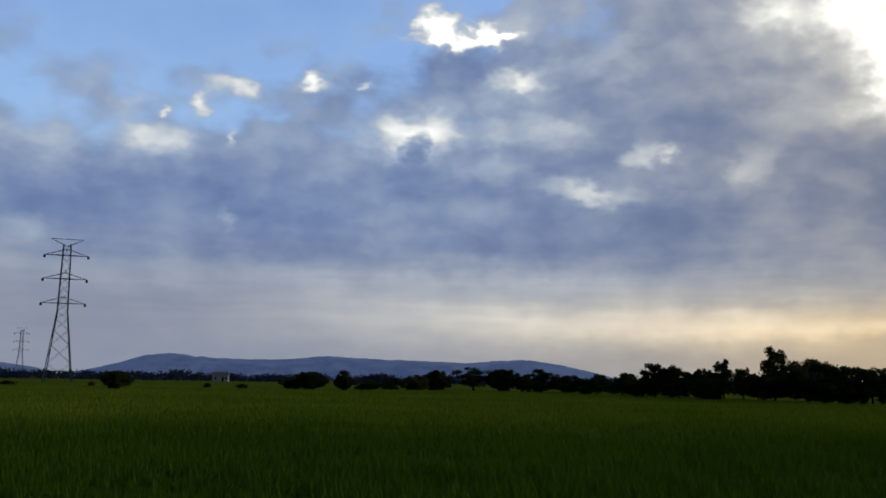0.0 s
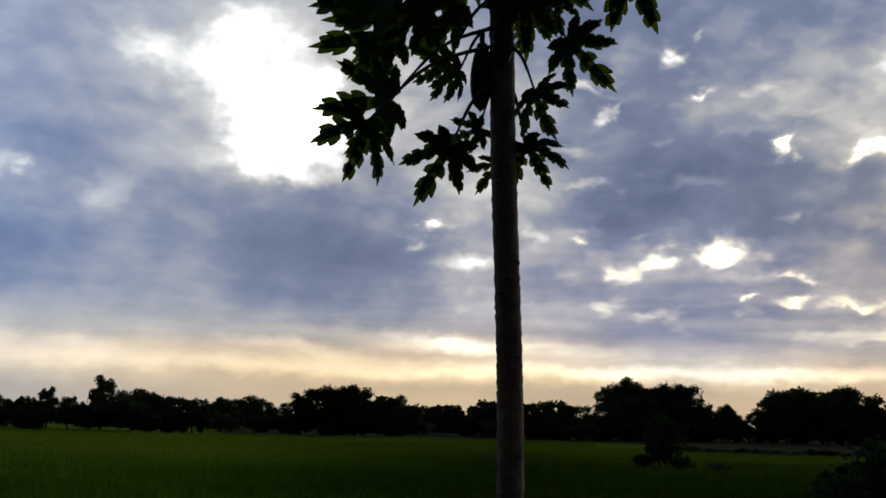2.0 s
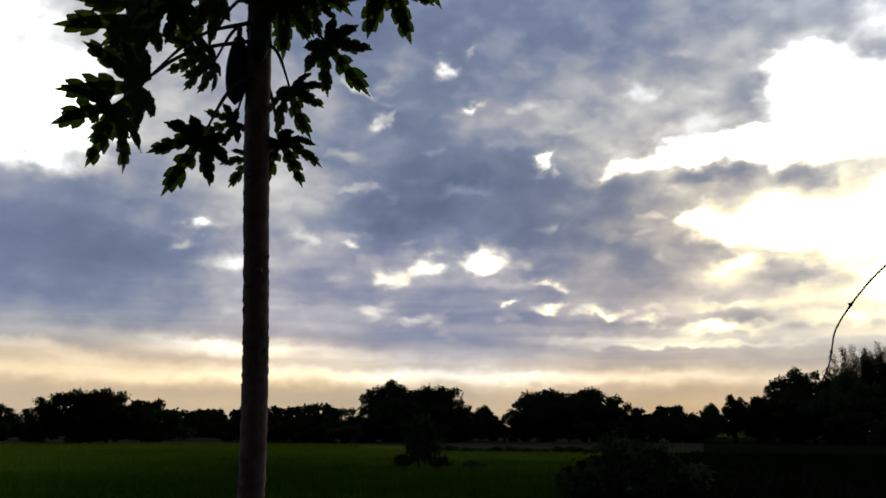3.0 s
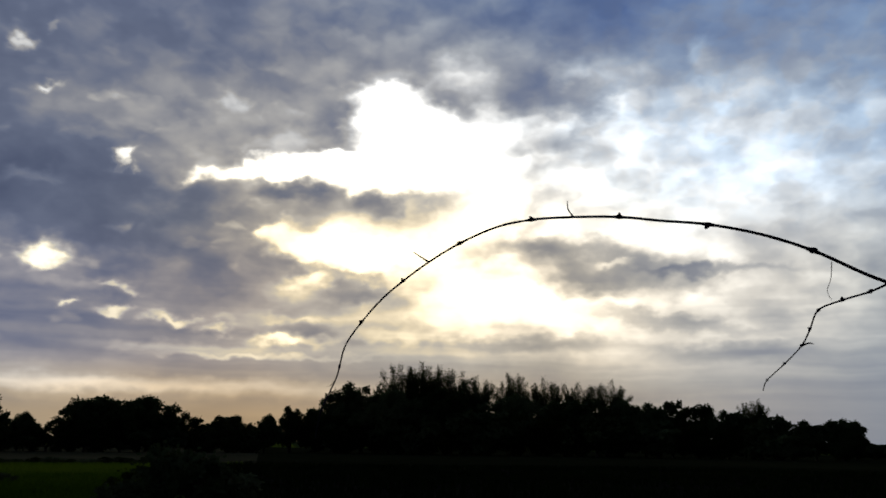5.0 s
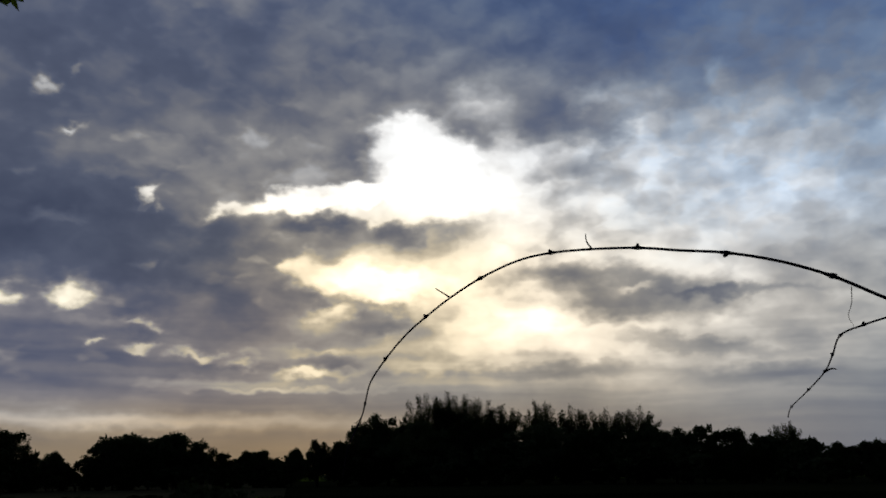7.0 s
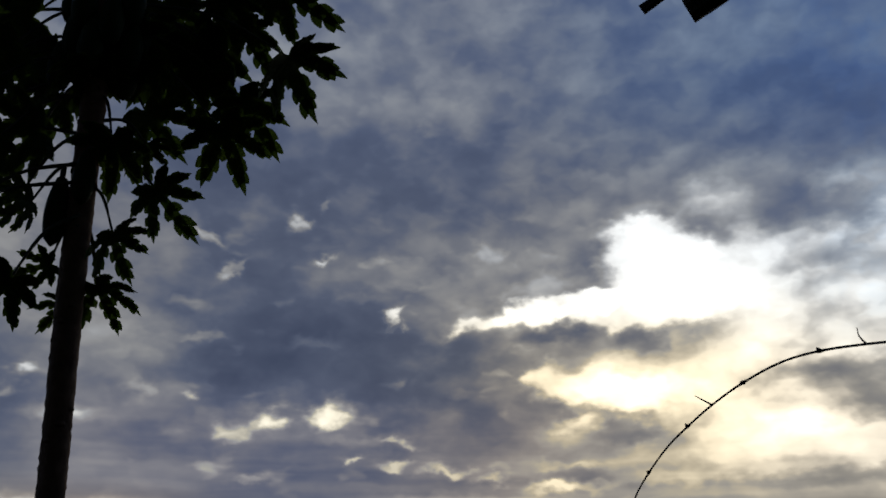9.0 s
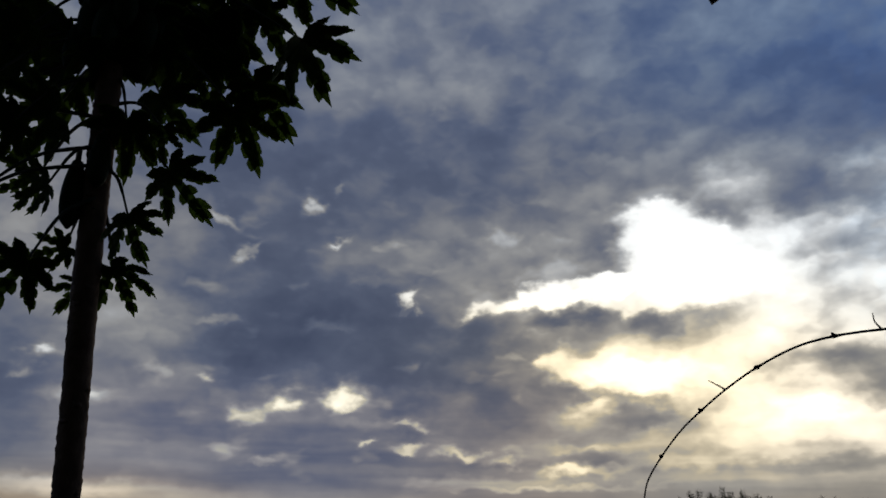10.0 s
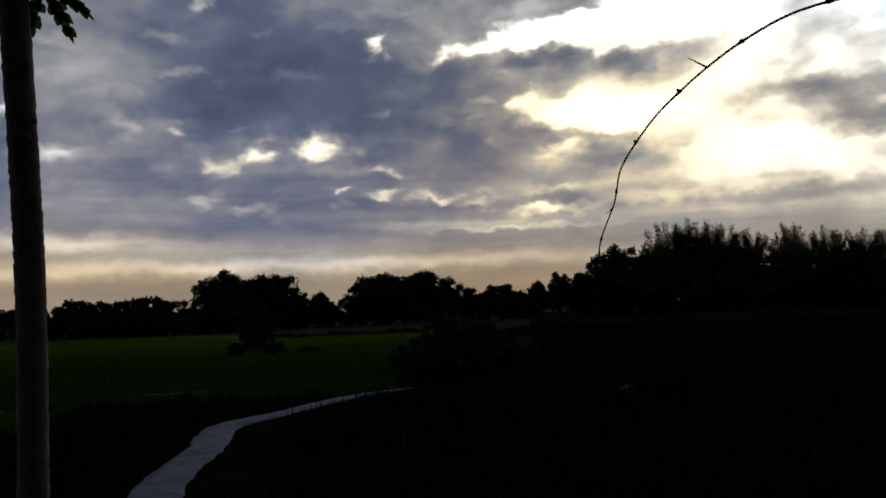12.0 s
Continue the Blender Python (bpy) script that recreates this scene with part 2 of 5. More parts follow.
class Nodes:
    """A short hand for wiring shader nodes."""

    def __init__(self, tree):
        self.tree = tree
        tree.nodes.clear()

    def add(self, kind, **settings):
        node = self.tree.nodes.new(kind)
        for key, value in settings.items():
            setattr(node, key, value)
        return node

    def put(self, socket, value):
        if isinstance(value, bpy.types.NodeSocket):
            self.tree.links.new(value, socket)
        else:
            socket.default_value = value

    def math(self, op, a, b=0.0, c=0.0, clamp=False):
        node = self.add("ShaderNodeMath", operation=op, use_clamp=clamp)
        for socket, value in zip(node.inputs, (a, b, c)):
            self.put(socket, value)
        return node.outputs[0]

    def vec(self, op, a, b=(0, 0, 0), scale=None):
        node = self.add("ShaderNodeVectorMath", operation=op)
        self.put(node.inputs[0], a)
        if scale is None:
            self.put(node.inputs[1], b)
        else:
            self.put(node.inputs["Scale"], scale)
        return node.outputs["Value"] if op in ("LENGTH", "DOT_PRODUCT") else node.outputs["Vector"]

    def range(self, value, low, high, to_low=0.0, to_high=1.0, smooth=True):
        node = self.add("ShaderNodeMapRange", interpolation_type="SMOOTHSTEP" if smooth else "LINEAR")
        for socket, v in zip(node.inputs, (value, low, high, to_low, to_high)):
            self.put(socket, v)
        return node.outputs[0]

    def noise(self, vector, scale, detail=4.0, rough=0.55, colour=False, lacunarity=2.0):
        node = self.add("ShaderNodeTexNoise")
        self.put(node.inputs["Vector"], vector)
        node.inputs["Scale"].default_value, node.inputs["Detail"].default_value = scale, detail
        node.inputs["Roughness"].default_value, node.inputs["Lacunarity"].default_value = rough, lacunarity
        return node.outputs["Color" if colour else "Fac"]

    def mix(self, fac, a, b):
        node = self.add("ShaderNodeMix", data_type="RGBA")
        for socket, v in zip((node.inputs[0], node.inputs[6], node.inputs[7]), (fac, a, b)):
            self.put(socket, v)
        return node.outputs[2]

    def ramp(self, fac, stops):
        node = self.add("ShaderNodeValToRGB")
        self.put(node.inputs[0], fac)
        for i, (at, colour) in enumerate(stops):
            stop = node.color_ramp.elements[i] if i < 2 else node.color_ramp.elements.new(at)
            stop.position, stop.color = at, (*colour, 1)
        return node.outputs[0]


def make_sky():
    world = bpy.data.worlds.new("evening_sky")
    scene.world = world
    world.use_nodes = True
    n = Nodes(world.node_tree)
    way = n.add("ShaderNodeTexCoord").outputs["Generated"]
    split = n.add("ShaderNodeSeparateXYZ")
    n.put(split.inputs[0], way)
    x, y, z = split.outputs
    az = n.math("MULTIPLY", n.math("ARCTAN2", x, y), 57.29578)
    el = n.math("MULTIPLY", n.math("ARCSINE", z), 57.29578)

    def join(a, b, c=0.0):
        node = n.add("ShaderNodeCombineXYZ")
        for socket, v in zip(node.inputs, (a, b, c)):
            n.put(socket, v)
        return node.outputs[0]

    def tint(fac, colour, by):
        node = n.add("ShaderNodeMix", data_type="RGBA", blend_type="MULTIPLY")
        for socket, v in zip((node.inputs[0], node.inputs[6], node.inputs[7]), (fac, colour, (*by, 1))):
            n.put(socket, v)
        return node.outputs[2]

    def swing(value, amount):
        """A noise value spread over -amount to +amount."""
        return n.range(value, 0.28, 0.72, -amount, amount)

    # the deck in perspective: its texture lies on a flat layer overhead
    high = n.math("ADD", n.math("MAXIMUM", z, 0.0), 0.16)
    flat = join(n.math("DIVIDE", x, high), n.math("DIVIDE", y, high))
    ang = join(az, el)
    tall = n.vec("MULTIPLY", ang, (0.085, 0.13, 1.0))
    half = (0.5, 0.5, 0.5)
    coarse = n.vec("SUBTRACT", n.noise(tall, 2.2, 3.0, 0.55, colour=True), half)
    fine = n.vec("SUBTRACT", n.noise(tall, 7.0, 2.5, 0.5, colour=True), half)
    crumb = n.vec("SUBTRACT", n.noise(tall, 22.0, 2.0, 0.5, colour=True), half)
    calm = n.range(el, 2.0, 9.0, 0.4, 1.0)
    fine = n.vec("SCALE", fine, scale=calm)
    crumb = n.vec("SCALE", crumb, scale=calm)
    q = n.vec("ADD", ang, n.vec("MULTIPLY", coarse, (1.9, 1.1, 0.0)))
    q = n.vec("ADD", q, n.vec("MULTIPLY", fine, (2.8, 1.9, 0.0)))
    q = n.vec("ADD", q, n.vec("MULTIPLY", crumb, (0.45, 0.36, 0.0)))
    split = n.add("ShaderNodeSeparateXYZ")
    n.put(split.inputs[0], q)
    # openings and bases, in stops
    total = 0.0
    for a, e, wide, high_, slant, stops, edge in CLOUD_FEATURES:
        node = n.add("ShaderNodeMapping", vector_type="TEXTURE")
        n.put(node.inputs["Vector"], join(split.outputs[0], split.outputs[1], total))
        node.inputs["Location"].default_value = (a, e, 0)
        node.inputs["Rotation"].default_value = (0, 0, radians(slant))
        rim = stops > 0.65 and wide < 2.6
        grow = 2.3 if rim else 2.0 / (1.0 + edge)
        node.inputs["Scale"].default_value = (wide * grow, high_ * grow, 1e6)
        far = n.vec("LENGTH", node.outputs[0])
        if rim:
            # a small gap lies in a wide pale rim
            total = n.math("MULTIPLY_ADD", n.range(far, 1.0, 0.0), stops * 0.34, total)
            total = n.math("MULTIPLY_ADD", n.range(far, 0.66, edge * 0.3), stops * 0.72, total)
        else:
            total = n.math("MULTIPLY_ADD", n.range(far, 1.0, edge), stops, total)
    # billows, puffs and shreds, flatter towards the horizon
    curl = n.vec("SUBTRACT", n.noise(flat, 2.6, 3.0, 0.5, colour=True), half)
    flat = n.vec("ADD", flat, n.vec("MULTIPLY", curl, (0.22, 0.22, 0.0)))
    billow = n.noise(flat, 2.2, 2.0, 0.45)
    puff = n.noise(n.vec("ADD", n.vec("MULTIPLY", ang, (0.16, 0.26, 0.0)), n.vec("MULTIPLY", curl, (0.5, 0.4, 0.0))), 1.35, 3.0, 0.46)
    shred = n.noise(n.vec("ADD", n.vec("MULTIPLY", ang, (0.42, 0.62, 0.0)), n.vec("MULTIPLY", fine, (0.8, 0.8, 0.0))), 1.0, 2.5, 0.45)
    deck = n.math("ADD", swing(billow, 0.26), n.math("ADD", swing(puff, 0.36), swing(shred, 0.24)))
    deck = n.math("MULTIPLY", deck, n.range(el, 2.5, 12.0, 0.15, 1.0))
    deck = n.math("MULTIPLY", n.math("MULTIPLY", deck, n.range(az, 44.0, 20.0, 1.0, 0.62)), n.range(az, 82.0, 94.0, 1.0, 0.55))
    # bright parts are the most broken
    deck = n.math("MULTIPLY", deck, n.math("MULTIPLY_ADD", n.range(total, 0.2, 1.4), 1.1, 1.0))
    streak = n.noise(n.vec("ADD", n.vec("MULTIPLY", ang, (0.045, 0.42, 0.0)), n.vec("MULTIPLY", coarse, (0.0, 0.8, 0.0))), 1.0, 2.5, 0.5)
    thin = n.noise(n.vec("ADD", n.vec("MULTIPLY", ang, (0.06, 1.0, 0.0)), n.vec("MULTIPLY", coarse, (0.0, 0.9, 0.0))), 1.0, 2.5, 0.5)
    low = n.math("MULTIPLY", n.range(el, 13.0, 6.0), n.range(az, 18.0, 52.0, 0.4, 1.0))
    deck = n.math("ADD", deck, n.math("MULTIPLY", n.math("MULTIPLY", n.math("ADD", swing(streak, 0.22), swing(thin, 0.24)), low), n.range(el, 1.5, 5.5, 0.3, 1.0)))
    # flecks of light between the puffs on the way to the sun
    fleck = n.noise(n.vec("ADD", n.vec("MULTIPLY", ang, (0.30, 0.62, 0.0)), n.vec("MULTIPLY", fine, (0.5, 0.5, 0.0))), 1.0, 2.0, 0.45)
    fleck = n.math("MULTIPLY", n.range(fleck, 0.58, 0.80), n.math("MULTIPLY", n.range(n.math("ABSOLUTE", n.math("SUBTRACT", az, 54.0)), 20.0, 10.0), n.range(el, 27.0, 20.0, 0.0, 1.1)))
    deck = n.math("ADD", deck, n.math("MULTIPLY", fleck, n.range(el, 4.0, 7.0)))
    base = n.math("ADD", n.range(el, 12.0, 4.0, -2.2, -2.1), n.range(az, 4.0, -22.0, 0.0, -0.3))
    glow = n.range(n.math("ABSOLUTE", n.math("SUBTRACT", az, 46.0)), 40.0, 22.0, 0.0, 0.28)
    base = n.math("MULTIPLY_ADD", n.range(el, 4.5, 2.0), glow, base)
    # a thicker bank over the south-western horizon
    bank = n.math("MULTIPLY", n.range(n.math("ABSOLUTE", n.math("SUBTRACT", az, 57.0)), 14.0, 6.0), n.math("MULTIPLY", n.range(el, 2.4, 4.0), n.range(el, 11.0, 7.0, 0.0, -0.3)))
    base = n.math("ADD", base, bank)
    stops = n.math("ADD", n.math("ADD", base, deck), total)
    # thick cloud darkens ever more slowly, thin cloud whitens ever more slowly
    dark = n.math("MULTIPLY_ADD", n.math("MINIMUM", n.math("ADD", stops, 2.9), 0.0), 0.55, -2.9)
    stops = n.math("ADD", dark, n.math("MAXIMUM", n.math("ADD", stops, 2.9), 0.0))
    stops = n.math("MINIMUM", stops, n.math("MULTIPLY_ADD", n.math("MAXIMUM", n.math("SUBTRACT", stops, 0.2), 0.0), 0.4, 0.2))
    stops = n.math("MINIMUM", stops, 1.4)
    hue = n.ramp(n.range(stops, -4.0, 1.0, smooth=False), [
        (0.0, (0.74, 1.0, 1.95)), (1.0, (1.0, 1.0, 0.96)), (0.24, (0.81, 1.0, 1.60)), (0.36, (0.91, 1.0, 1.28)), (0.50, (0.97, 1.0, 1.08)), (0.64, (1.02, 1.0, 0.98)), (0.84, (1.03, 1.0, 0.95))])
    clouds = n.vec("SCALE", hue, scale=n.math("POWER", 2.0, stops))
    # the low sun warms the air near the horizon and round itself
    near_sun = n.range(n.math("ABSOLUTE", n.math("SUBTRACT", az, 48.0)), 64.0, 16.0, 0.1, 1.0)
    slit = n.math("ADD", n.math("ADD", el, n.range(az, 40.0, 54.0, -0.8, 0.8)), n.math("MULTIPLY_ADD", streak, 2.0, -1.0))
    clouds = tint(n.math("MULTIPLY", n.range(slit, 6.4, 1.8), near_sun), clouds, (1.25, 0.97, 0.62))
    grey = n.math("MULTIPLY", n.range(n.math("ABSOLUTE", n.math("SUBTRACT", az, 50.0)), 46.0, 16.0), n.range(el, 36.0, 20.0))
    clouds = tint(n.math("MULTIPLY", grey, n.range(stops, -0.9, -1.7, 0.2, 1.0)), clouds, (1.08, 0.99, 0.87))
    clouds = tint(n.math("MULTIPLY", n.range(n.math("ABSOLUTE", n.math("SUBTRACT", az, 76.0)), 24.0, 8.0), n.range(el, 21.0, 12.0)), clouds, (1.08, 0.99, 0.85))
    edges = n.math("MULTIPLY", n.range(n.math("ABSOLUTE", n.math("SUBTRACT", az, 62.0)), 25.0, 14.0), n.math("MULTIPLY", n.range(el, 19.0, 13.0), n.range(stops, -1.5, -0.7)))
    clouds = tint(n.math("MULTIPLY", edges, n.range(el, 3.5, 6.0)), clouds, (1.06, 0.98, 0.80))
    mauve = n.math("MULTIPLY", n.math("MULTIPLY", n.range(n.math("ABSOLUTE", n.math("SUBTRACT", az, 54.0)), 24.0, 10.0), n.range(stops, -0.9, -1.6)), n.math("MULTIPLY", n.range(el, 3.0, 5.0), n.range(el, 14.0, 9.0)))
    clouds = tint(mauve, clouds, (1.02, 0.985, 1.02))
    # cooler light away from it
    cool = n.math("MULTIPLY", n.range(az, 24.0, -10.0), n.range(el, 4.0, 11.0))
    clouds = tint(n.math("MULTIPLY", cool, n.range(stops, -1.0, -2.1, 0.25, 1.0)), clouds, (0.83, 0.97, 1.17))
    veil = n.math("MULTIPLY", n.range(az, 80.0, 97.0), n.range(el, 10.0, 19.0))
    mottle = n.noise(n.vec("ADD", n.vec("MULTIPLY", ang, (0.30, 0.40, 0.0)), n.vec("MULTIPLY", fine, (0.6, 0.6, 0.0))), 1.5, 3.0, 0.5)
    clouds = tint(n.math("MULTIPLY", veil, n.range(mottle, 0.64, 0.36, 0.4, 1.0)), clouds, (0.80, 0.95, 1.14))
    clouds = tint(n.math("MULTIPLY", n.range(az, 76.0, 88.0), n.range(el, 17.0, 9.0)), clouds, (1.06, 1.0, 0.90))
    clouds = tint(n.range(az, 98.0, 112.0), clouds, (0.88, 0.98, 1.08))
    clouds = tint(n.math("MULTIPLY", n.range(az, 62.0, 84.0), n.range(el, 22.0, 31.0)), clouds, (0.82, 0.98, 1.16))
    # clear sky in the north-west
    clear = n.add("ShaderNodeTexSky", sky_type="NISHITA", sun_disc=False, sun_elevation=radians(SUN_EL), sun_rotation=radians(SUN_AZ), air_density=1.4, dust_density=0.6)
    blue = n.vec("MULTIPLY", clear.outputs[0], (0.104, 0.118, 0.172))
    hole = n.add("ShaderNodeMapping", vector_type="TEXTURE")
    n.put(hole.inputs["Vector"], q)
    hole.inputs["Location"].default_value, hole.inputs["Scale"].default_value = (-19.0, 26.5, 0), (26.0, 11.0, 1)
    hole.inputs["Rotation"].default_value = (0, 0, radians(8))
    open_sky = n.range(n.math("ADD", n.vec("LENGTH", hole.outputs[0]), swing(puff, 0.25)), 1.15, 0.66)
    open_sky = n.math("MULTIPLY", open_sky, n.range(stops, -1.3, -2.2, 0.0, 0.82))
    colour = n.mix(open_sky, clouds, blue)
    # the unseen sky behind and overhead is dimmed to keep things in silhouette
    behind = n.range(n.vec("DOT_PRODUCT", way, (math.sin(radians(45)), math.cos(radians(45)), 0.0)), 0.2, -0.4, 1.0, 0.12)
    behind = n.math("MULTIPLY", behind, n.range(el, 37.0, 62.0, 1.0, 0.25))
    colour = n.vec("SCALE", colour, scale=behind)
    # below the horizon
    colour = n.mix(n.range(el, -0.3, -2.5), colour, (0.02, 0.025, 0.02, 1))
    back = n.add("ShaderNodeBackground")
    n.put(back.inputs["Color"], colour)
    back.inputs["Strength"].default_value = 1.0
    out = n.add("ShaderNodeOutputWorld")
    n.put(out.inputs[0], back.outputs[0])
    world.cycles.sampling_method, world.cycles.sample_map_resolution = "MANUAL", 256


make_sky()


def heading(az, dist, z=0.0):
    """A place by its azimuth in degrees from +y towards +x."""
    return Vector((math.sin(radians(az)) * dist, math.cos(radians(az)) * dist, z))


sun_data = bpy.data.lights.new("sun", "SUN")
sun_data.energy, sun_data.angle, sun_data.color = 0.2, radians(25), (1.0, 0.86, 0.66)
sun = new("sun", sun_data)
sun.matrix_world = look(heading(SUN_AZ, 100 * math.cos(radians(SUN_EL)), 100 * math.sin(radians(SUN_EL))), (0, 0, 0))


# ---------------------------------------------------------------- materials
def material(name, low, high, scale=6.0, rough=0.8, bump=0.3, translucent=0.0, metal=0.0, coarse=0.25, by_object=0.0, gloss=0.25):
    """Two-scale colour variation, fine relief, and for leaves some light through the blade."""
    m = bpy.data.materials.new(name)
    m.use_nodes = True
    n = Nodes(m.node_tree)
    place = n.add("ShaderNodeTexCoord").outputs["Object"]
    grain = n.noise(place, scale, 6.0, 0.6)
    patch = n.noise(place, scale * coarse, 3.0, 0.5)
    fac = n.math("ADD", n.math("MULTIPLY", grain, 0.5), n.math("MULTIPLY", patch, 0.5))
    fac = n.range(fac, 0.3, 0.7)
    if by_object:
        rnd = n.add("ShaderNodeObjectInfo").outputs["Random"]
        fac = n.math("ADD", n.math("MULTIPLY", fac, 1 - by_object), n.math("MULTIPLY", rnd, by_object))
    colour = n.mix(fac, (*low, 1), (*high, 1))
    p = n.add("ShaderNodeBsdfPrincipled")
    n.put(p.inputs["Base Color"], colour)
    p.inputs["Roughness"].default_value, p.inputs["Metallic"].default_value = rough, metal
    p.inputs["Specular IOR Level"].default_value = gloss
    if bump:
        b = n.add("ShaderNodeBump")
        b.inputs["Strength"].default_value, b.inputs["Distance"].default_value = bump, 0.3 / scale
        n.put(b.inputs["Height"], grain)
        n.put(p.inputs["Normal"], b.outputs[0])
    shader = p.outputs[0]
    if translucent:
        t = n.add("ShaderNodeBsdfTranslucent")
        n.put(t.inputs["Color"], n.vec("MULTIPLY", colour, (1.3, 1.5, 0.6)))
        mx = n.add("ShaderNodeMixShader")
        mx.inputs[0].default_value = translucent
        n.put(mx.inputs[1], shader)
        n.put(mx.inputs[2], t.outputs[0])
        shader = mx.outputs[0]
    n.put(n.add("ShaderNodeOutputMaterial").inputs[0], shader)
    return m


# yard weeds and soil: the gloom of the foreground is put into both colours
WEEDS = material("dim_yard_weeds", (0.005, 0.010, 0.002), (0.013, 0.022, 0.004), 0.6, 0.9, 0.0, 0.04, gloss=0.02)
DIM_SOIL = material("dim_soil", (0.007, 0.0065, 0.005), (0.014, 0.013, 0.010), 1.2, 0.95, 0.5, gloss=0.0)
PALE_LEAF = material("pale_leaf", (0.08, 0.12, 0.03), (0.16, 0.20, 0.06), 8.0, 0.5, 0.1, 0.3)
# shaded copy of the fallow grass for the land under the bright sky
DIM_FALLOW = material("dim_fallow_grass", (0.007, 0.009, 0.004), (0.017, 0.019, 0.008), 0.3, 1.0, 0.3, coarse=0.1, gloss=0.0)
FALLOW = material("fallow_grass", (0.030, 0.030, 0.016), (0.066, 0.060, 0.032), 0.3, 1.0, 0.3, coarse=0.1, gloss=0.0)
# blue distance haze is mixed into the colour of this far tree belt
HAZED_FOLIAGE = material("hazed_far_foliage", (0.020, 0.030, 0.058), (0.032, 0.043, 0.075), 0.2, 0.95, 0.0, 0.0, gloss=0.0)
FOLIAGE = material("tree_foliage", (0.032, 0.042, 0.016), (0.068, 0.084, 0.029), 1.5, 0.9, 0.0, 0.06, by_object=0.4, gloss=0.03)
BAMBOO_LEAF = material("bamboo_foliage", (0.028, 0.034, 0.012), (0.055, 0.062, 0.020), 1.5, 0.9, 0.0, 0.1, by_object=0.3, gloss=0.03)
BARK = material("dark_bark", (0.03, 0.024, 0.018), (0.07, 0.055, 0.04), 8.0, 0.9, 0.6)
PAPAYA_BARK = material("papaya_bark", (0.115, 0.062, 0.034), (0.225, 0.130, 0.075), 18.0, 0.85, 0.7)
PAPAYA_LEAF = material("papaya_leaf", (0.042, 0.062, 0.014), (0.088, 0.118, 0.028), 14.0, 0.6, 0.2, 0.38, by_object=0.4, gloss=0.1)
PETIOLE = material("papaya_petiole", (0.03, 0.035, 0.018), (0.06, 0.06, 0.03), 20.0, 0.6, 0.2)
FRUIT = material("papaya_skin", (0.016, 0.026, 0.009), (0.030, 0.042, 0.014), 12.0, 0.6, 0.15, gloss=0.04)
VINE = material("vine_stem", (0.018, 0.014, 0.018), (0.045, 0.036, 0.042), 60.0, 0.9, 0.0, gloss=0.05)
OLD_WOOD = material("weathered_wood", (0.020, 0.014, 0.010), (0.055, 0.040, 0.030), 22.0, 0.9, 0.8)
THATCH = material("old_thatch", (0.02, 0.017, 0.013), (0.06, 0.05, 0.035), 30.0, 0.95, 0.8)
CONCRETE = material("path_concrete", (0.09, 0.092, 0.097), (0.21, 0.212, 0.223), 5.0, 0.85, 0.5)
STEEL = material("galvanised_steel", (0.05, 0.055, 0.075), (0.09, 0.095, 0.12), 2.0, 0.6, 0.0, metal=0.3)
# steel of the far pylon, paled by haze put into its colour
HAZY_STEEL = material("hazed_steel", (0.16, 0.18, 0.24), (0.20, 0.22, 0.28), 2.0, 0.8, 0.0)
# white walls toned down and blued to carry the haze of distance
PLASTER = material("hazed_white_plaster", (0.34, 0.36, 0.39), (0.46, 0.48, 0.51), 2.0, 0.8, 0.2)
SHEET = material("roof_sheet", (0.12, 0.11, 0.11), (0.2, 0.18, 0.17), 4.0, 0.6, 0.2)


def crop_material(name, near_rice, far_rice, dark, scale, rough, translucent):
    """Colours of the paddies with their light put in: near rice, rice lightened farther out, rice darkened towards the
    sun and the fallow land. Each is a pair of low and high.
    """
    m = bpy.data.materials.new(name)
    m.use_nodes = True
    n = Nodes(m.node_tree)
    place = n.add("ShaderNodeTexCoord").outputs["Object"]
    split = n.add("ShaderNodeSeparateXYZ")
    n.put(split.inputs[0], place)
    x, y, _ = split.outputs
    drift = n.math("MULTIPLY_ADD", n.noise(place, 0.05, 3.0, 0.5), 2.0, -1.0)
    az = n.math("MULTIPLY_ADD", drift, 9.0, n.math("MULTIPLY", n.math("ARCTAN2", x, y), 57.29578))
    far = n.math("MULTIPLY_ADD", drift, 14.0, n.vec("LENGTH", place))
    grain = n.noise(place, scale, 5.0, 0.6)
    patch = n.noise(place, scale * 0.2, 3.0, 0.5)
    fac = n.range(n.math("ADD", n.math("MULTIPLY", grain, 0.5), n.math("MULTIPLY", patch, 0.5)), 0.3, 0.7)
    tones = [n.mix(fac, (*low, 1), (*high, 1)) for low, high in (near_rice, far_rice, dark)]
    # grazing brightness far off and backlit gloom sunward are mixed into the colour
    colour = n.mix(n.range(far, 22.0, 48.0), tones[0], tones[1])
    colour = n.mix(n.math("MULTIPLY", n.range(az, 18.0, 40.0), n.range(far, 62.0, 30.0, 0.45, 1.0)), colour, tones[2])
    p = n.add("ShaderNodeBsdfPrincipled")
    n.put(p.inputs["Base Color"], colour)
    p.inputs["Roughness"].default_value, p.inputs["Specular IOR Level"].default_value = rough, 0.0
    t = n.add("ShaderNodeBsdfTranslucent")
    n.put(t.inputs["Color"], n.vec("MULTIPLY", colour, (1.3, 1.5, 0.6)))
    mx = n.add("ShaderNodeMixShader")
    mx.inputs[0].default_value = translucent
    n.put(mx.inputs[1], p.outputs[0])
    n.put(mx.inputs[2], t.outputs[0])
    n.put(n.add("ShaderNodeOutputMaterial").inputs[0], mx.outputs[0])
    return m


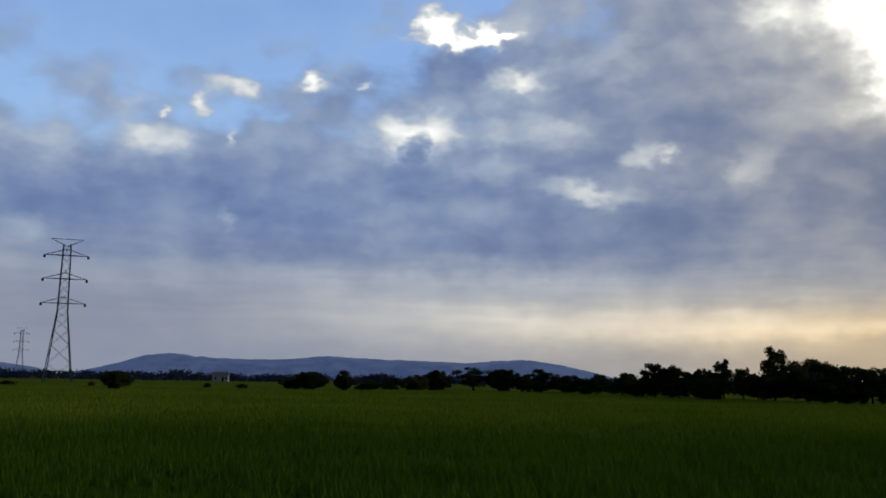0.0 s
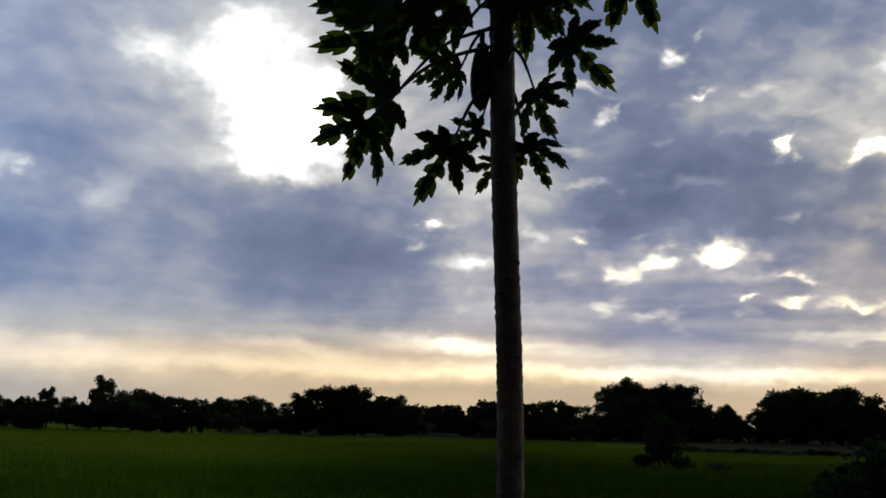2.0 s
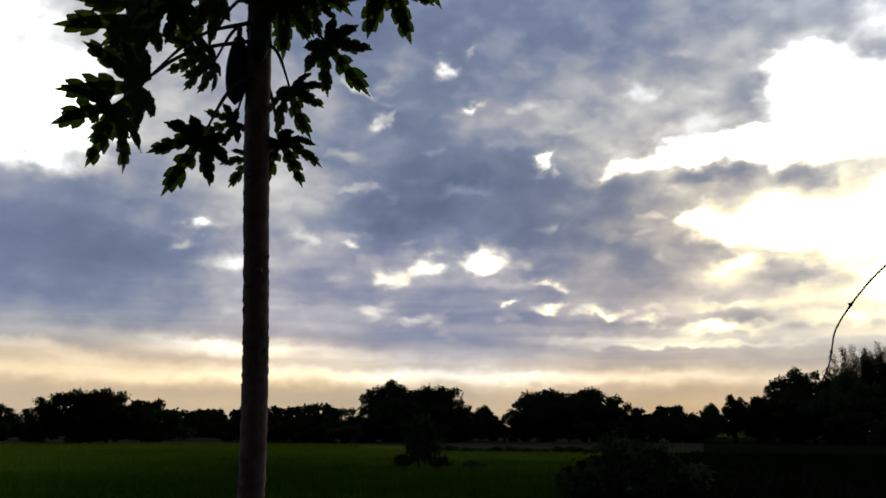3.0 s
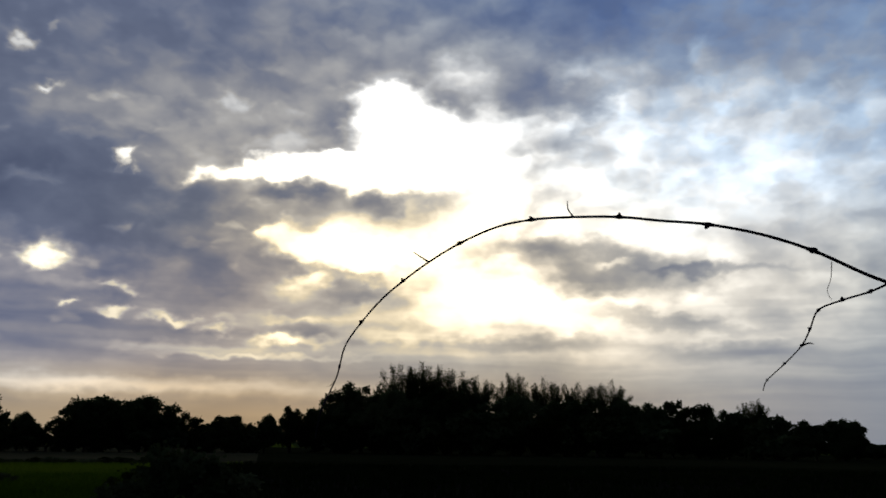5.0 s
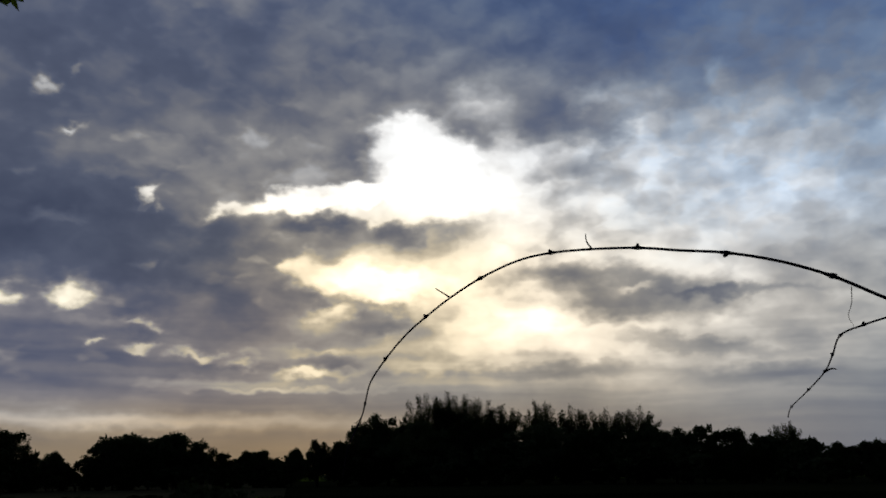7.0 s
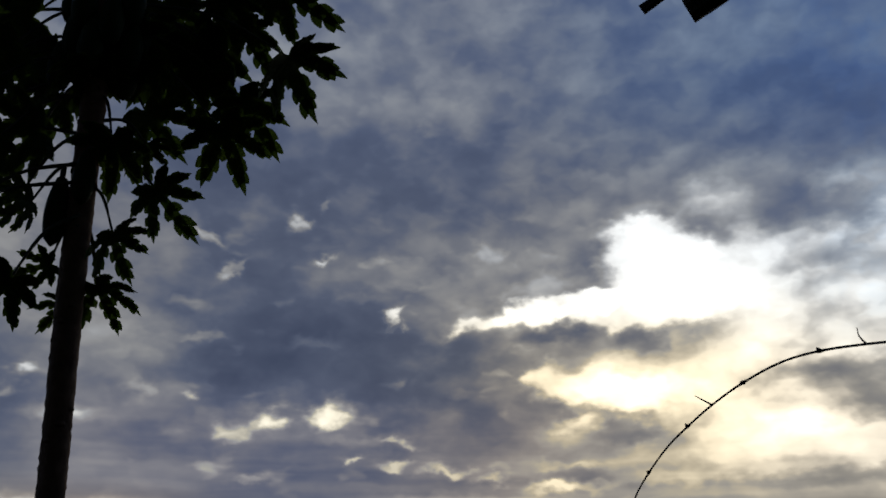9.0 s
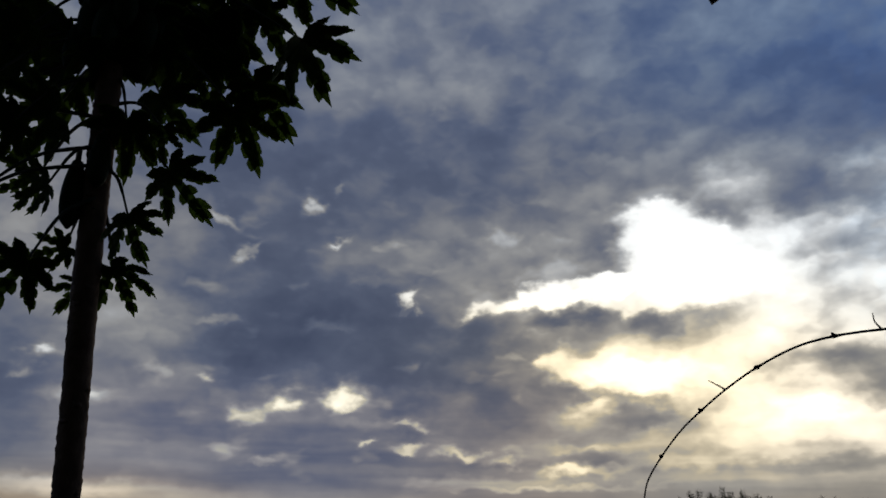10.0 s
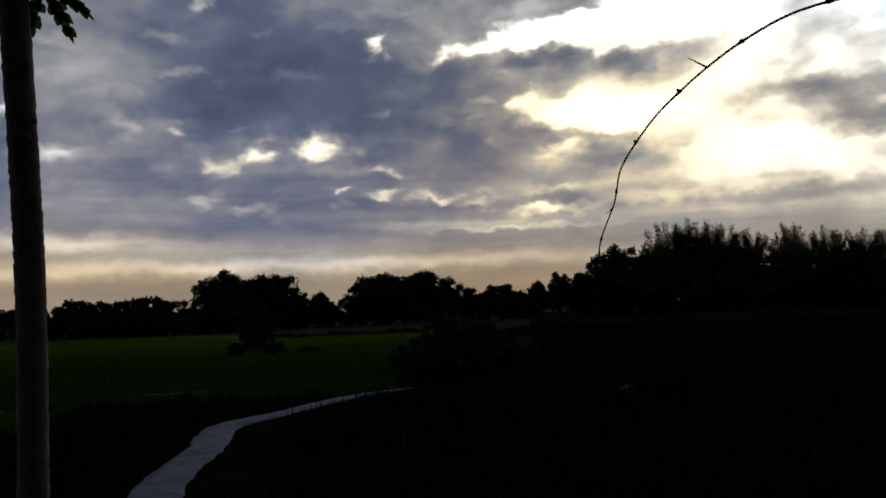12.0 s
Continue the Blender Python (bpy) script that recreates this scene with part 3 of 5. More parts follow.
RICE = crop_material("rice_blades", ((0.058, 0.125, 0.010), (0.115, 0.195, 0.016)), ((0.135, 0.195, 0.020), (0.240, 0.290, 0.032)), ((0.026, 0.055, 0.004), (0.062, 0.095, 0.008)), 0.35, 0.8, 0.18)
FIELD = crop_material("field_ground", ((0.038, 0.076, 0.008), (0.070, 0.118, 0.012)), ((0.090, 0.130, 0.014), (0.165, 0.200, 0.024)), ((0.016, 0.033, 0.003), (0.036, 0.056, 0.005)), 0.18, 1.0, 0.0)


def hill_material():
    """A plain backdrop of wooded hills some kilometres off, its blue haze put in as a glow."""
    m = bpy.data.materials.new("haze_glow_hill")
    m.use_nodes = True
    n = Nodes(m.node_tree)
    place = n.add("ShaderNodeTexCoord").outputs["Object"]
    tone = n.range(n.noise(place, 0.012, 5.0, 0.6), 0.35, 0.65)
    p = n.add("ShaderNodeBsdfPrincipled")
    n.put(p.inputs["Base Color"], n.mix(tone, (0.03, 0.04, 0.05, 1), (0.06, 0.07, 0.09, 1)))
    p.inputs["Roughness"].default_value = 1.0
    # the hills give off a faint blue in place of haze
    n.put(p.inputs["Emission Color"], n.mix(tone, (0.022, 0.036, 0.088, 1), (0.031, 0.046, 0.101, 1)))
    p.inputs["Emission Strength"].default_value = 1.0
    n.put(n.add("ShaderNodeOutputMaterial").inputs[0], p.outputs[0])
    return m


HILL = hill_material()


# ---------------------------------------------------------------- mesh helpers
def mesh_object(name, verts, faces, mat, parent=None, label="", smooth=False):
    me = bpy.data.meshes.new(name)
    me.from_pydata(verts, [], faces)
    me.materials.append(mat)
    if smooth:
        me.shade_smooth()
    me.update()
    ob = new(name, me)
    if parent is not None:
        ob.parent = parent
    if label:
        tagged(ob, label)
    return ob


def thing(name, place, label, category, group=""):
    ob = new(name)
    ob.empty_display_size = 0.2
    ob.matrix_world = Matrix.Translation(place)
    return tagged(ob, label, category, group)


class Soup:
    """Vertices and faces gathered for one mesh."""

    def __init__(self):
        self.v, self.f = [], []

    def tube(self, points, radii, sides=6, cap=True, wobble=0.0, rng=random):
        points = [Vector(p) for p in points]
        start = len(self.v)
        side = None
        for i, p in enumerate(points):
            ahead = (points[min(i + 1, len(points) - 1)] - points[max(i - 1, 0)]).normalized()
            if side is None:
                side = ahead.orthogonal().normalized()
            side = (side - ahead * side.dot(ahead)).normalized()
            up = ahead.cross(side)
            r = radii[i] if isinstance(radii, (list, tuple)) else radii
            for k in range(sides):
                a = 2 * math.pi * k / sides
                rr = r * (1 + wobble * rng.uniform(-1, 1))
                self.v.append(p + side * math.cos(a) * rr + up * math.sin(a) * rr)
        for i in range(len(points) - 1):
            for k in range(sides):
                a, b = start + i * sides + k, start + i * sides + (k + 1) % sides
                self.f.append((a, b, b + sides, a + sides))
        if cap:
            self.f.append(tuple(range(start + sides - 1, start - 1, -1)))
            last = start + (len(points) - 1) * sides
            self.f.append(tuple(range(last, last + sides)))

    def box(self, m, size, taper=1.0):
        start = len(self.v)
        sx, sy, sz = (s / 2 for s in size)
        for z in (-sz, sz):
            k = taper if z > 0 else 1.0
            for x, y in ((-sx, -sy), (sx, -sy), (sx, sy), (-sx, sy)):
                self.v.append(m @ Vector((x * k, y * k, z)))
        for q in ((3, 2, 1, 0), (4, 5, 6, 7), (0, 1, 5, 4), (1, 2, 6, 5), (2, 3, 7, 6), (3, 0, 4, 7)):
            self.f.append(tuple(start + i for i in q))

    def leaf(self, at, along, across, length, width, sag=0.15):
        """A pointed blade of two faces, folded on its midrib."""
        i = len(self.v)
        tip = at + along * length
        mid = at + along * length * 0.5
        drop = Vector((0, 0, -sag * length))
        self.v += [at, mid + across * width * 0.5 + drop * 0.3, tip + drop, mid - across * width * 0.5 + drop * 0.3]
        self.f += [(i, i + 1, i + 2), (i, i + 2, i + 3)]

    def made(self, name, mat, parent=None, label="", smooth=False):
        return mesh_object(name, self.v, self.f, mat, parent, label, smooth)


def curve_points(points, steps):
    """A smooth line through the given points."""
    p = [Vector(q) for q in points]
    p = [p[0] * 2 - p[1]] + p + [p[-1] * 2 - p[-2]]
    out = []
    for i in range(1, len(p) - 2):
        for s in range(steps):
            t = s / steps
            a, b, c, d = p[i - 1], p[i], p[i + 1], p[i + 2]
            out.append(0.5 * (2 * b + (c - a) * t + (2 * a - 5 * b + 4 * c - d) * t * t + (3 * b - a - 3 * c + d) * t ** 3))
    return out + [p[-2]]


def random_way(rng):
    z = rng.uniform(-1, 1)
    a = rng.uniform(0, 2 * math.pi)
    r = math.sqrt(1 - z * z)
    return Vector((r * math.cos(a), r * math.sin(a), z))


# ---------------------------------------------------------------- ground
def ground_height(x, y):
    d = math.hypot(x, y)
    h = noise.noise(Vector((x * 0.05, y * 0.05, 0.0))) * 0.12 * min(1.0, d / 20.0) * (1.0 if d < 220 else 0.0)
    return h if d > 3 else h * 0.3


def make_ground():
    radii = [0.0] + [1.2 * 1.055 ** i for i in range(154)]
    spokes = 180
    v, f = [Vector((0, 0, 0))], []
    for r in radii[1:]:
        for k in range(spokes):
            a = 2 * math.pi * k / spokes
            x, y = math.sin(a) * r, math.cos(a) * r
            v.append((x, y, ground_height(x, y)))
    for k in range(spokes):
        f.append((0, 1 + (k + 1) % spokes, 1 + k))
    for i in range(len(radii) - 2):
        for k in range(spokes):
            a, b = 1 + i * spokes + k, 1 + i * spokes + (k + 1) % spokes
            f.append((a, b, b + spokes, a + spokes))
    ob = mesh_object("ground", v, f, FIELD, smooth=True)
    tagged(ob, "flat green rice land with uneven earth", "ground", kind="structure")


make_ground()


DIKES = ([heading(34.2, 19.2), heading(36.0, 19.0), heading(37.4, 19.2)], [heading(44.6, 21.5), heading(46.5, 21.2), heading(48.6, 21.5)])
PATH_LINE = [(5.10, 4.52, 0), (6.76, 6.42, 0), (9.1, 7.95, 0), (10.9, 9.2, 0), (12.6, 9.45, 0), (15.4, 9.9, 0), (17.4, 9.7, 0)]


def on_path(x, y):
    """Whether a plant here would hide the footpath or a dike's edge."""
    for line in DIKES:
        for p in line:
            if math.hypot(x - p.x * 0.955, y - p.y * 0.955) < 0.95:
                return True
    for (ax, ay, _), (bx, by, _) in zip(PATH_LINE, PATH_LINE[1:]):
        t = max(0.0, min(1.0, ((x - ax) * (bx - ax) + (y - ay) * (by - ay)) / ((bx - ax) ** 2 + (by - ay) ** 2)))
        px, py = ax + t * (bx - ax), ay + t * (by - ay)
        off = math.hypot(x - px, y - py)
        nearer = math.hypot(x, y) < math.hypot(px, py)
        if off < (0.95 if nearer else 0.3):
            return True
    return False


def yard_edge(az):
    """How far the yard with its darkened colours reaches from the hut before the paddies begin."""
    ragged = 1.1 * noise.noise(Vector((math.cos(radians(az)) * 2.4, math.sin(radians(az)) * 2.4, 5.0))) + 0.5 * noise.noise(Vector((az * 0.16, 2.0, 0.0)))
    if az < -30 or az > 128:
        away = (az + 360 - 128) if az < -30 else az - 128
        return 6.0 + 3.0 * math.sin(math.pi * min(1.0, away / 202)) + ragged + 69.0 * max(0.0, 1 - away / 6.0)
    return 6.0 + 13.0 * min(1.0, max(0.0, (az - 30.0) / 12.0)) + 9.0 * min(1.0, max(0.0, (az - 58.0) / 14.0)) + 46.0 * min(1.0, max(0.0, (az - 60.0) / 4.0)) + ragged


def make_rice(name, mat, weeds, label, category):
    """Tufts of rice over the paddies, or of weeds in the yard, thinner with distance."""
    rng = np.random.default_rng(5)
    v, f = [], []
    for near, far, per in ((1.5, 9.0, 26.0), (9.0, 24.0, 18.0), (24.0, 45.0, 9.0), (45.0, 80.0, 7.0), (80.0, 100.0, 5.0), (100.0, 162.0, 2.6)):
        inner, outer = near, far
        near, far = (near * 0.85 if near > 2.0 else near), (far * 1.15 if far < 160 else far)
        low, high = (-34.0, 118.0) if outer > 9.0 else (-180.0, 180.0)
        area = radians(high - low) / 2 * (far ** 2 - near ** 2)
        count = int(area * per)
        r = np.sqrt(rng.uniform(near ** 2, far ** 2, count))
        a = np.radians(rng.uniform(low, high, count))
        size = 1.0 if outer < 30 else (1.4 if outer < 50 else 1.8)
        for rr, aa in zip(r, a):
            fade = min(1.0, (rr - near) / (inner * 1.15 - near) if inner > 2.0 else 1.0, (far - rr) / (far - outer * 0.85) if outer < 160 else 1.0)
            if rng.random() > fade:
                continue
            x, y = math.sin(aa) * rr, math.cos(aa) * rr
            deg_ = math.degrees(aa)
            if (rr < yard_edge(deg_)) != weeds or on_path(x, y) or (deg_ > 47 and rr > 72) or rr > (160 if deg_ < 8 else 160 - min(62, (deg_ - 8) * 5)):
                continue
            lush = noise.noise(Vector((x * 0.11, y * 0.11, 3.0))) + 0.5 * noise.noise(Vector((x * 0.4, y * 0.4, 7.0)))
            if lush < -0.68:
                continue
            g = ground_height(x, y) - 0.02
            tall = (0.30 + 0.15 * lush) * (1.0 if outer < 50 else 0.85)
            for k in range(4):
                t = rng.uniform(0, 2 * math.pi)
                c, s = math.cos(t), math.sin(t)
                lean = rng.uniform(0.1, 0.45) * tall
                w = 0.022 * size
                bx, by = x + c * 0.05, y + s * 0.05
                h = tall * rng.uniform(0.7, 1.1)
                i = len(v)
                v += [(bx - s * w, by + c * w, g), (bx + s * w, by - c * w, g), (bx + c * lean, by + s * lean, g + h)]
                f.append((i, i + 1, i + 2))
    ob = mesh_object(name, v, f, mat)
    tagged(ob, label, category, kind="stuff")


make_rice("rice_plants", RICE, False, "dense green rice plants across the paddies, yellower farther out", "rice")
make_rice("weeds", WEEDS, True, "low weeds round the footpath, darkened by shade in their colour", "weeds")


def make_yard():
    """Soil between the hut and the paddies, coloured near black for the gloom there."""
    s = Soup()
    cols, rows = 240, 12
    for i in range(cols + 1):
        az = -180 + 360 * i / cols
        for j in range(rows + 1):
            d = 0.02 + (yard_edge(az) - 0.02) * j / rows
            p = heading(az, d)
            s.v.append((p.x, p.y, ground_height(p.x, p.y) + 0.012))
    for i in range(cols):
        for j in range(rows):
            a = i * (rows + 1) + j
            s.f.append((a, a + 1, a + rows + 2, a + rows + 1))
    tagged(s.made("yard_ground", DIM_SOIL, smooth=True), "soil beside the footpath with its shade put into the colour", "ground", kind="structure")


make_yard()


def make_fallow(low, high, near, join, mat, label):
    """Uncropped land between the paddies and the trees; it draws back from the paddies round the azimuth of its join."""
    s = Soup()
    rows, cols = 10, 40
    for j in range(rows + 1):
        for i in range(cols + 1):
            az = low + (high - low) * i / cols
            first = near + 34.0 * max(0.0, 1 - abs(az - join) / 7.0) + 2.0 * noise.noise(Vector((az * 0.3, 0, 0)))
            d = first + (270 - first) * j / rows
            p = heading(az, d)
            s.v.append((p.x, p.y, max(ground_height(p.x, p.y), -0.02) + 0.06))
    for j in range(rows):
        for i in range(cols):
            a = j * (cols + 1) + i
            s.f.append((a, a + 1, a + cols + 2, a + cols + 1))
    tagged(s.made("fallow_ground", mat, smooth=True), label, "ground", kind="structure")


make_fallow(47, 68, 72, 47, FALLOW, "fallow land with dull dry grass before the trees")
make_fallow(68, 122, 72, 140, DIM_FALLOW, "fallow grass before the bamboo, shaded through its colour")
make_fallow(24, 47, 106, 140, FALLOW, "dry stubble land behind the bushes")


# ---------------------------------------------------------------- hills and far woods
def make_hill(name, low, high, dist, ridge, seed, label):
    """A ridge between two azimuths: ridge is azimuth and rise in degrees along its crest."""
    cols, rows = 150, 10
    v, f = [], []
    at, rises = [r[0] for r in ridge], [r[1] for r in ridge]
    for j in range(rows + 1):
        for i in range(cols + 1):
            az = low + (high - low) * i / cols
            rise = sum(float(np.interp(az + k, at, rises)) for k in (-0.6, -0.2, 0.2, 0.6)) / 4
            rise += rise * (0.04 * noise.noise(Vector((az * 0.9, seed, 0))) + 0.035 * noise.noise(Vector((az * 3.1, seed, 4))))
            back = j / rows * 2 - 1
            v.append(heading(az, dist + back * 300, dist * math.tan(radians(rise)) * (1 - back * back) + 1 - 6 * abs(back)))
    for j in range(rows):
        for i in range(cols):
            a = j * (cols + 1) + i
            f.append((a, a + 1, a + cols + 2, a + cols + 1))
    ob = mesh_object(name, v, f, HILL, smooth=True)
    tagged(ob, label, "hill", kind="structure")


RIDGE = [(-27.0, 0.0), (-24.5, 0.34), (-22.5, 0.90), (-20.6, 1.47), (-19.6, 1.45), (-18.1, 1.30), (-16.4, 1.18), (-13.0, 1.18), (-10.9, 1.44), (-8.1, 1.38), (-6.0, 1.28),
         (-1.3, 1.16), (0.5, 1.30), (2.2, 1.44), (4.2, 1.16), (6.4, 0.72), (9.0, 0.0)]
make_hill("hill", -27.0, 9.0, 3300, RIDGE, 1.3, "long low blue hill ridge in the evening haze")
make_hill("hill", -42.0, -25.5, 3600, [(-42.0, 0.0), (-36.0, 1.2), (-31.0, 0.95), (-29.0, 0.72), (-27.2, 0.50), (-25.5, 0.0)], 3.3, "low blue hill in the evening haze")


def make_woods(name, low, high, dist, height, count, seed, mat, label):
    rng = random.Random(seed)
    s = Soup()
    for _ in range(count):
        az = rng.uniform(low, high)
        d = dist * rng.uniform(0.92, 1.1)
        base = heading(az, d)
        h = height * rng.uniform(0.55, 1.15) * (0.8 + 0.4 * noise.noise(Vector((az * 0.5, seed, 0))))
        wide = h * rng.uniform(0.5, 1.0)
        for _ in range(44):
            c = base + Vector((rng.gauss(0, wide * 0.5), rng.gauss(0, wide * 0.5), h * rng.betavariate(2, 1.6)))
            w = random_way(rng)
            size = h * rng.uniform(0.14, 0.30)
            s.leaf(c, w, w.orthogonal().normalized(), size, size * 0.8)
    ob = s.made(name, mat)
    tagged(ob, label, "woods", kind="stuff")


make_woods("far_woods", -40, 16, 480, 5.0, 1100, 3, HAZED_FOLIAGE, "distant tree belt along the paddies with blue haze in its colour")
make_woods("far_woods", 12, 72, 330, 7.0, 420, 4, FOLIAGE, "distant dark tree belt behind the field trees")
make_woods("far_woods", 70, 130, 260, 3.4, 420, 6, FOLIAGE, "distant dark tree belt behind the bamboo")


# ---------------------------------------------------------------- trees: built once a kind, about 6 m high, then copied
FAR_ROW = [
    (-28.5, 150, -0.2, 2.5, "low"), (-24.1, 150, 0.6, 1.1, "low"), (-22.7, 129, 2.6, 3.7, "round"), (-17.5, 150, 0.4, 1.1, "low"), (-15.4, 145, 0.6, 1.8, "low"),
    (-11.2, 141, 3.0, 4.4, "round"), (-12.3, 143, 1.9, 3.6, "low"), (-9.2, 138, 3.1, 2.6, "round"), (-7.7, 142, 1.8, 4.5, "low"), (-6.2, 140, 2.2, 3.5, "low"),
    (-4.7, 150, 2.6, 4.7, "round"), (-3.3, 156, 3.5, 4.9, "round"), (-1.0, 160, 4.4, 6.0, "airy"), (0.8, 158, 4.1, 5.0, "round"), (2.1, 160, 3.2, 4.0, "low"),
    (3.3, 155, 4.1, 4.9, "airy"), (4.9, 150, 3.0, 5.7, "low"), (6.6, 140, 3.1, 4.4, "low"),
]
NEAR_ROW = [
    (8.2, 128, 3.2, 5.6, "low"), (10.2, 120, 4.5, 3.8, "airy"), (11.2, 118, 4.0, 3.7, "round"), (13.0, 116, 3.7, 3.6, "low"), (14.2, 114, 4.8, 2.4, "airy"),
    (15.3, 112, 3.8, 2.8, "low"), (17.1, 108, 6.1, 3.5, "airy"), (18.9, 105, 4.5, 7.3, "round"), (21.0, 104, 4.0, 6.5, "low"), (22.3, 106, 3.8, 4.7, "low"),
    (23.9, 150, 4.8, 5.7, "round"), (25.6, 160, 5.4, 8.0, "round"), (28.6, 104, 4.7, 3.9, "airy"), (30.5, 103, 5.8, 7.1, "round"), (32.1, 102, 5.5, 6.4, "round"),
    (34.5, 101, 4.6, 6.3, "low"), (37.5, 160, 4.8, 9.0, "low"), (40.5, 118, 4.7, 6.7, "low"),
]
MIDDLE_ROW = [
    (37.9, 170, 5.1, 6.4, "low"), (40.1, 165, 4.8, 6.2, "low"), (42.5, 112, 4.4, 4.9, "low"), (44.5, 108, 4.6, 6.1, "low"), (46.3, 110, 4.2, 4.8, "low"),
    (48.9, 118, 7.7, 6.7, "round"), (51.4, 120, 7.6, 8.3, "round"), (49.6, 116, 5.5, 9.5, "low"), (52.9, 122, 5.9, 4.6, "low"), (54.5, 126, 4.9, 5.5, "low"),
    (57.4, 128, 6.5, 5.6, "airy"), (59.0, 130, 7.6, 9.0, "round"), (61.0, 132, 7.4, 9.1, "round"), (62.7, 134, 6.6, 4.2, "airy"), (63.9, 136, 5.1, 5.1, "low"),
    (66.1, 138, 5.4, 6.1, "low"), (68.3, 138, 5.6, 5.2, "low"), (66.2, 140, 5.4, 6.2, "low"),
]
TALL_ROW = [
    (69.8, 142, 7.0, 3.9, "airy"), (71.4, 144, 6.8, 5.4, "low"), (69.9, 142, 6.5, 3.6, "airy"), (71.4, 146, 7.0, 4.6, "low"), (73.3, 145, 10.7, 7.3, "round"),
    (75.0, 147, 11.1, 6.5, "airy"), (76.6, 150, 13.7, 5.7, "bamboo"), (78.0, 152, 14.1, 5.7, "bamboo"), (79.6, 150, 13.6, 5.7, "bamboo"), (81.4, 148, 12.0, 4.6, "bamboo"),
    (83.7, 152, 12.5, 4.8, "bamboo"), (85.8, 150, 12.1, 5.7, "bamboo"), (87.8, 150, 11.4, 4.7, "bamboo"), (89.5, 148, 11.6, 4.6, "bamboo"), (75.9, 140, 9.4, 9.7, "round"),
    (79.4, 141, 9.9, 11.5, "round"), (83.7, 140, 8.9, 11.4, "round"), (87.2, 141, 8.8, 10.6, "round"),
]
END_ROW = [
    (90.3, 142, 8.4, 8.9, "round"), (91.7, 144, 8.0, 8.1, "round"), (93.3, 146, 9.0, 4.6, "airy"), (94.8, 142, 7.9, 7.1, "round"), (96.5, 142, 7.0, 7.1, "low"),
    (98.1, 150, 8.7, 3.8, "bamboo"), (98.4, 140, 6.4, 8.8, "low"), (100.0, 140, 5.8, 7.0, "low"), (101.3, 142, 5.2, 5.4, "low"), (102.7, 142, 6.1, 6.2, "round"),
    (104.3, 170, 2.6, 8.5, "low"), (105.8, 170, 2.7, 8.5, "low"), (107.9, 165, 2.4, 8.3, "low"), (109.7, 160, 2.1, 8.0, "low"), (111.3, 140, 3.6, 6.2, "low"),
    (112.5, 130, 4.2, 6.5, "round"),
]


def crown_tree(name, seed, height, wide, low, clumps, leaves, size, label, category, gappy=0.5):
    rng = random.Random(seed)
    ob = thing(name, (0, 0, 0), label, category, "trees along the fields")
    wood, green = Soup(), Soup()
    centres = []
    for _ in range(clumps):
        w = random_way(rng)
        r = rng.uniform(0.45, 1.0) ** 0.6
        if w.z > 0:
            r *= 0.94 + 0.5 * noise.noise(w * 1.9 + Vector((seed, 0, 0)))
        if w.z > 0.7:
            r = min(r, 0.88)
        mid = (height + low) / 2
        c = Vector((w.x * r * wide / 2, w.y * r * wide / 2, mid + w.z * r * (height - low) / 2 * 0.93))
        centres.append(c)
    fork = Vector((rng.uniform(-0.2, 0.2), rng.uniform(-0.2, 0.2), max(0.5, low + (height - low) * 0.18)))
    wood.tube([(0, 0, -0.15), fork * 0.5 + Vector((rng.uniform(-0.1, 0.1), 0, 0)), fork], [height * 0.032, height * 0.026, height * 0.022], 8, wobble=0.1, rng=rng)
    for c in centres[:: max(1, clumps // 16)]:
        knee = fork.lerp(c, 0.5) + Vector((rng.uniform(-0.3, 0.3), rng.uniform(-0.3, 0.3), rng.uniform(-0.2, 0.3)))
        wood.tube([fork, knee, c], [height * 0.014, height * 0.009, height * 0.003], 5, rng=rng)
    for _ in range(clumps // 2):
        w = random_way(rng) * rng.uniform(0.05, 0.62)
        c = Vector((w.x * wide / 2, w.y * wide / 2, (height + low) / 2 + w.z * (height - low) / 2))
        for _ in range(10):
            w = random_way(rng)
            green.leaf(c + w * rng.uniform(0, 0.45), w, w.orthogonal().normalized(), size * 1.7, size * 1.4)
    for c in centres:
        # shaded inner leaves close the crown
        for _ in range(16):
            w = random_way(rng)
            green.leaf(c + w * rng.uniform(0, 0.4), w, w.orthogonal().normalized(), size * 1.4, size * 1.1)
        spread = rng.uniform(0.5, 1.0) * height * 0.085 * (1.35 - gappy * 0.5)
        # twigs that stand out of the crown, with leaves along them
        outward = (c - Vector((0, 0, (height + low) / 2))).normalized()
        for _ in range(5 if outward.z > -0.2 else 1):
            w = (outward + random_way(rng) * 0.8 + Vector((0, 0, 0.2))).normalized()
            reach = spread * rng.uniform(1.0, 1.7)
            green.tube([c, c + w * reach], [height * 0.002, height * 0.001], 3, False)
            for k in range(12):
                leafy = (w + random_way(rng) * 0.9).normalized()
                green.leaf(c + w * reach * rng.uniform(0.45, 1.0), leafy, leafy.orthogonal().normalized(), size * rng.uniform(0.4, 0.8), size * 0.3)
        for _ in range(leaves):
            w = random_way(rng) * (rng.random() ** 0.45) * spread * 1.75
            p = c + Vector((w.x, w.y, w.z * 0.75))
            if p.z < 0.05:
                p.z = rng.uniform(0.05, 0.4)
            w = random_way(rng)
            k = size * rng.uniform(0.45, 0.95)
            green.leaf(p, w, w.orthogonal().normalized(), k, k * 0.62)
    wood.made("trunk", BARK, ob)
    green.made("crown", FOLIAGE, ob)
    return ob


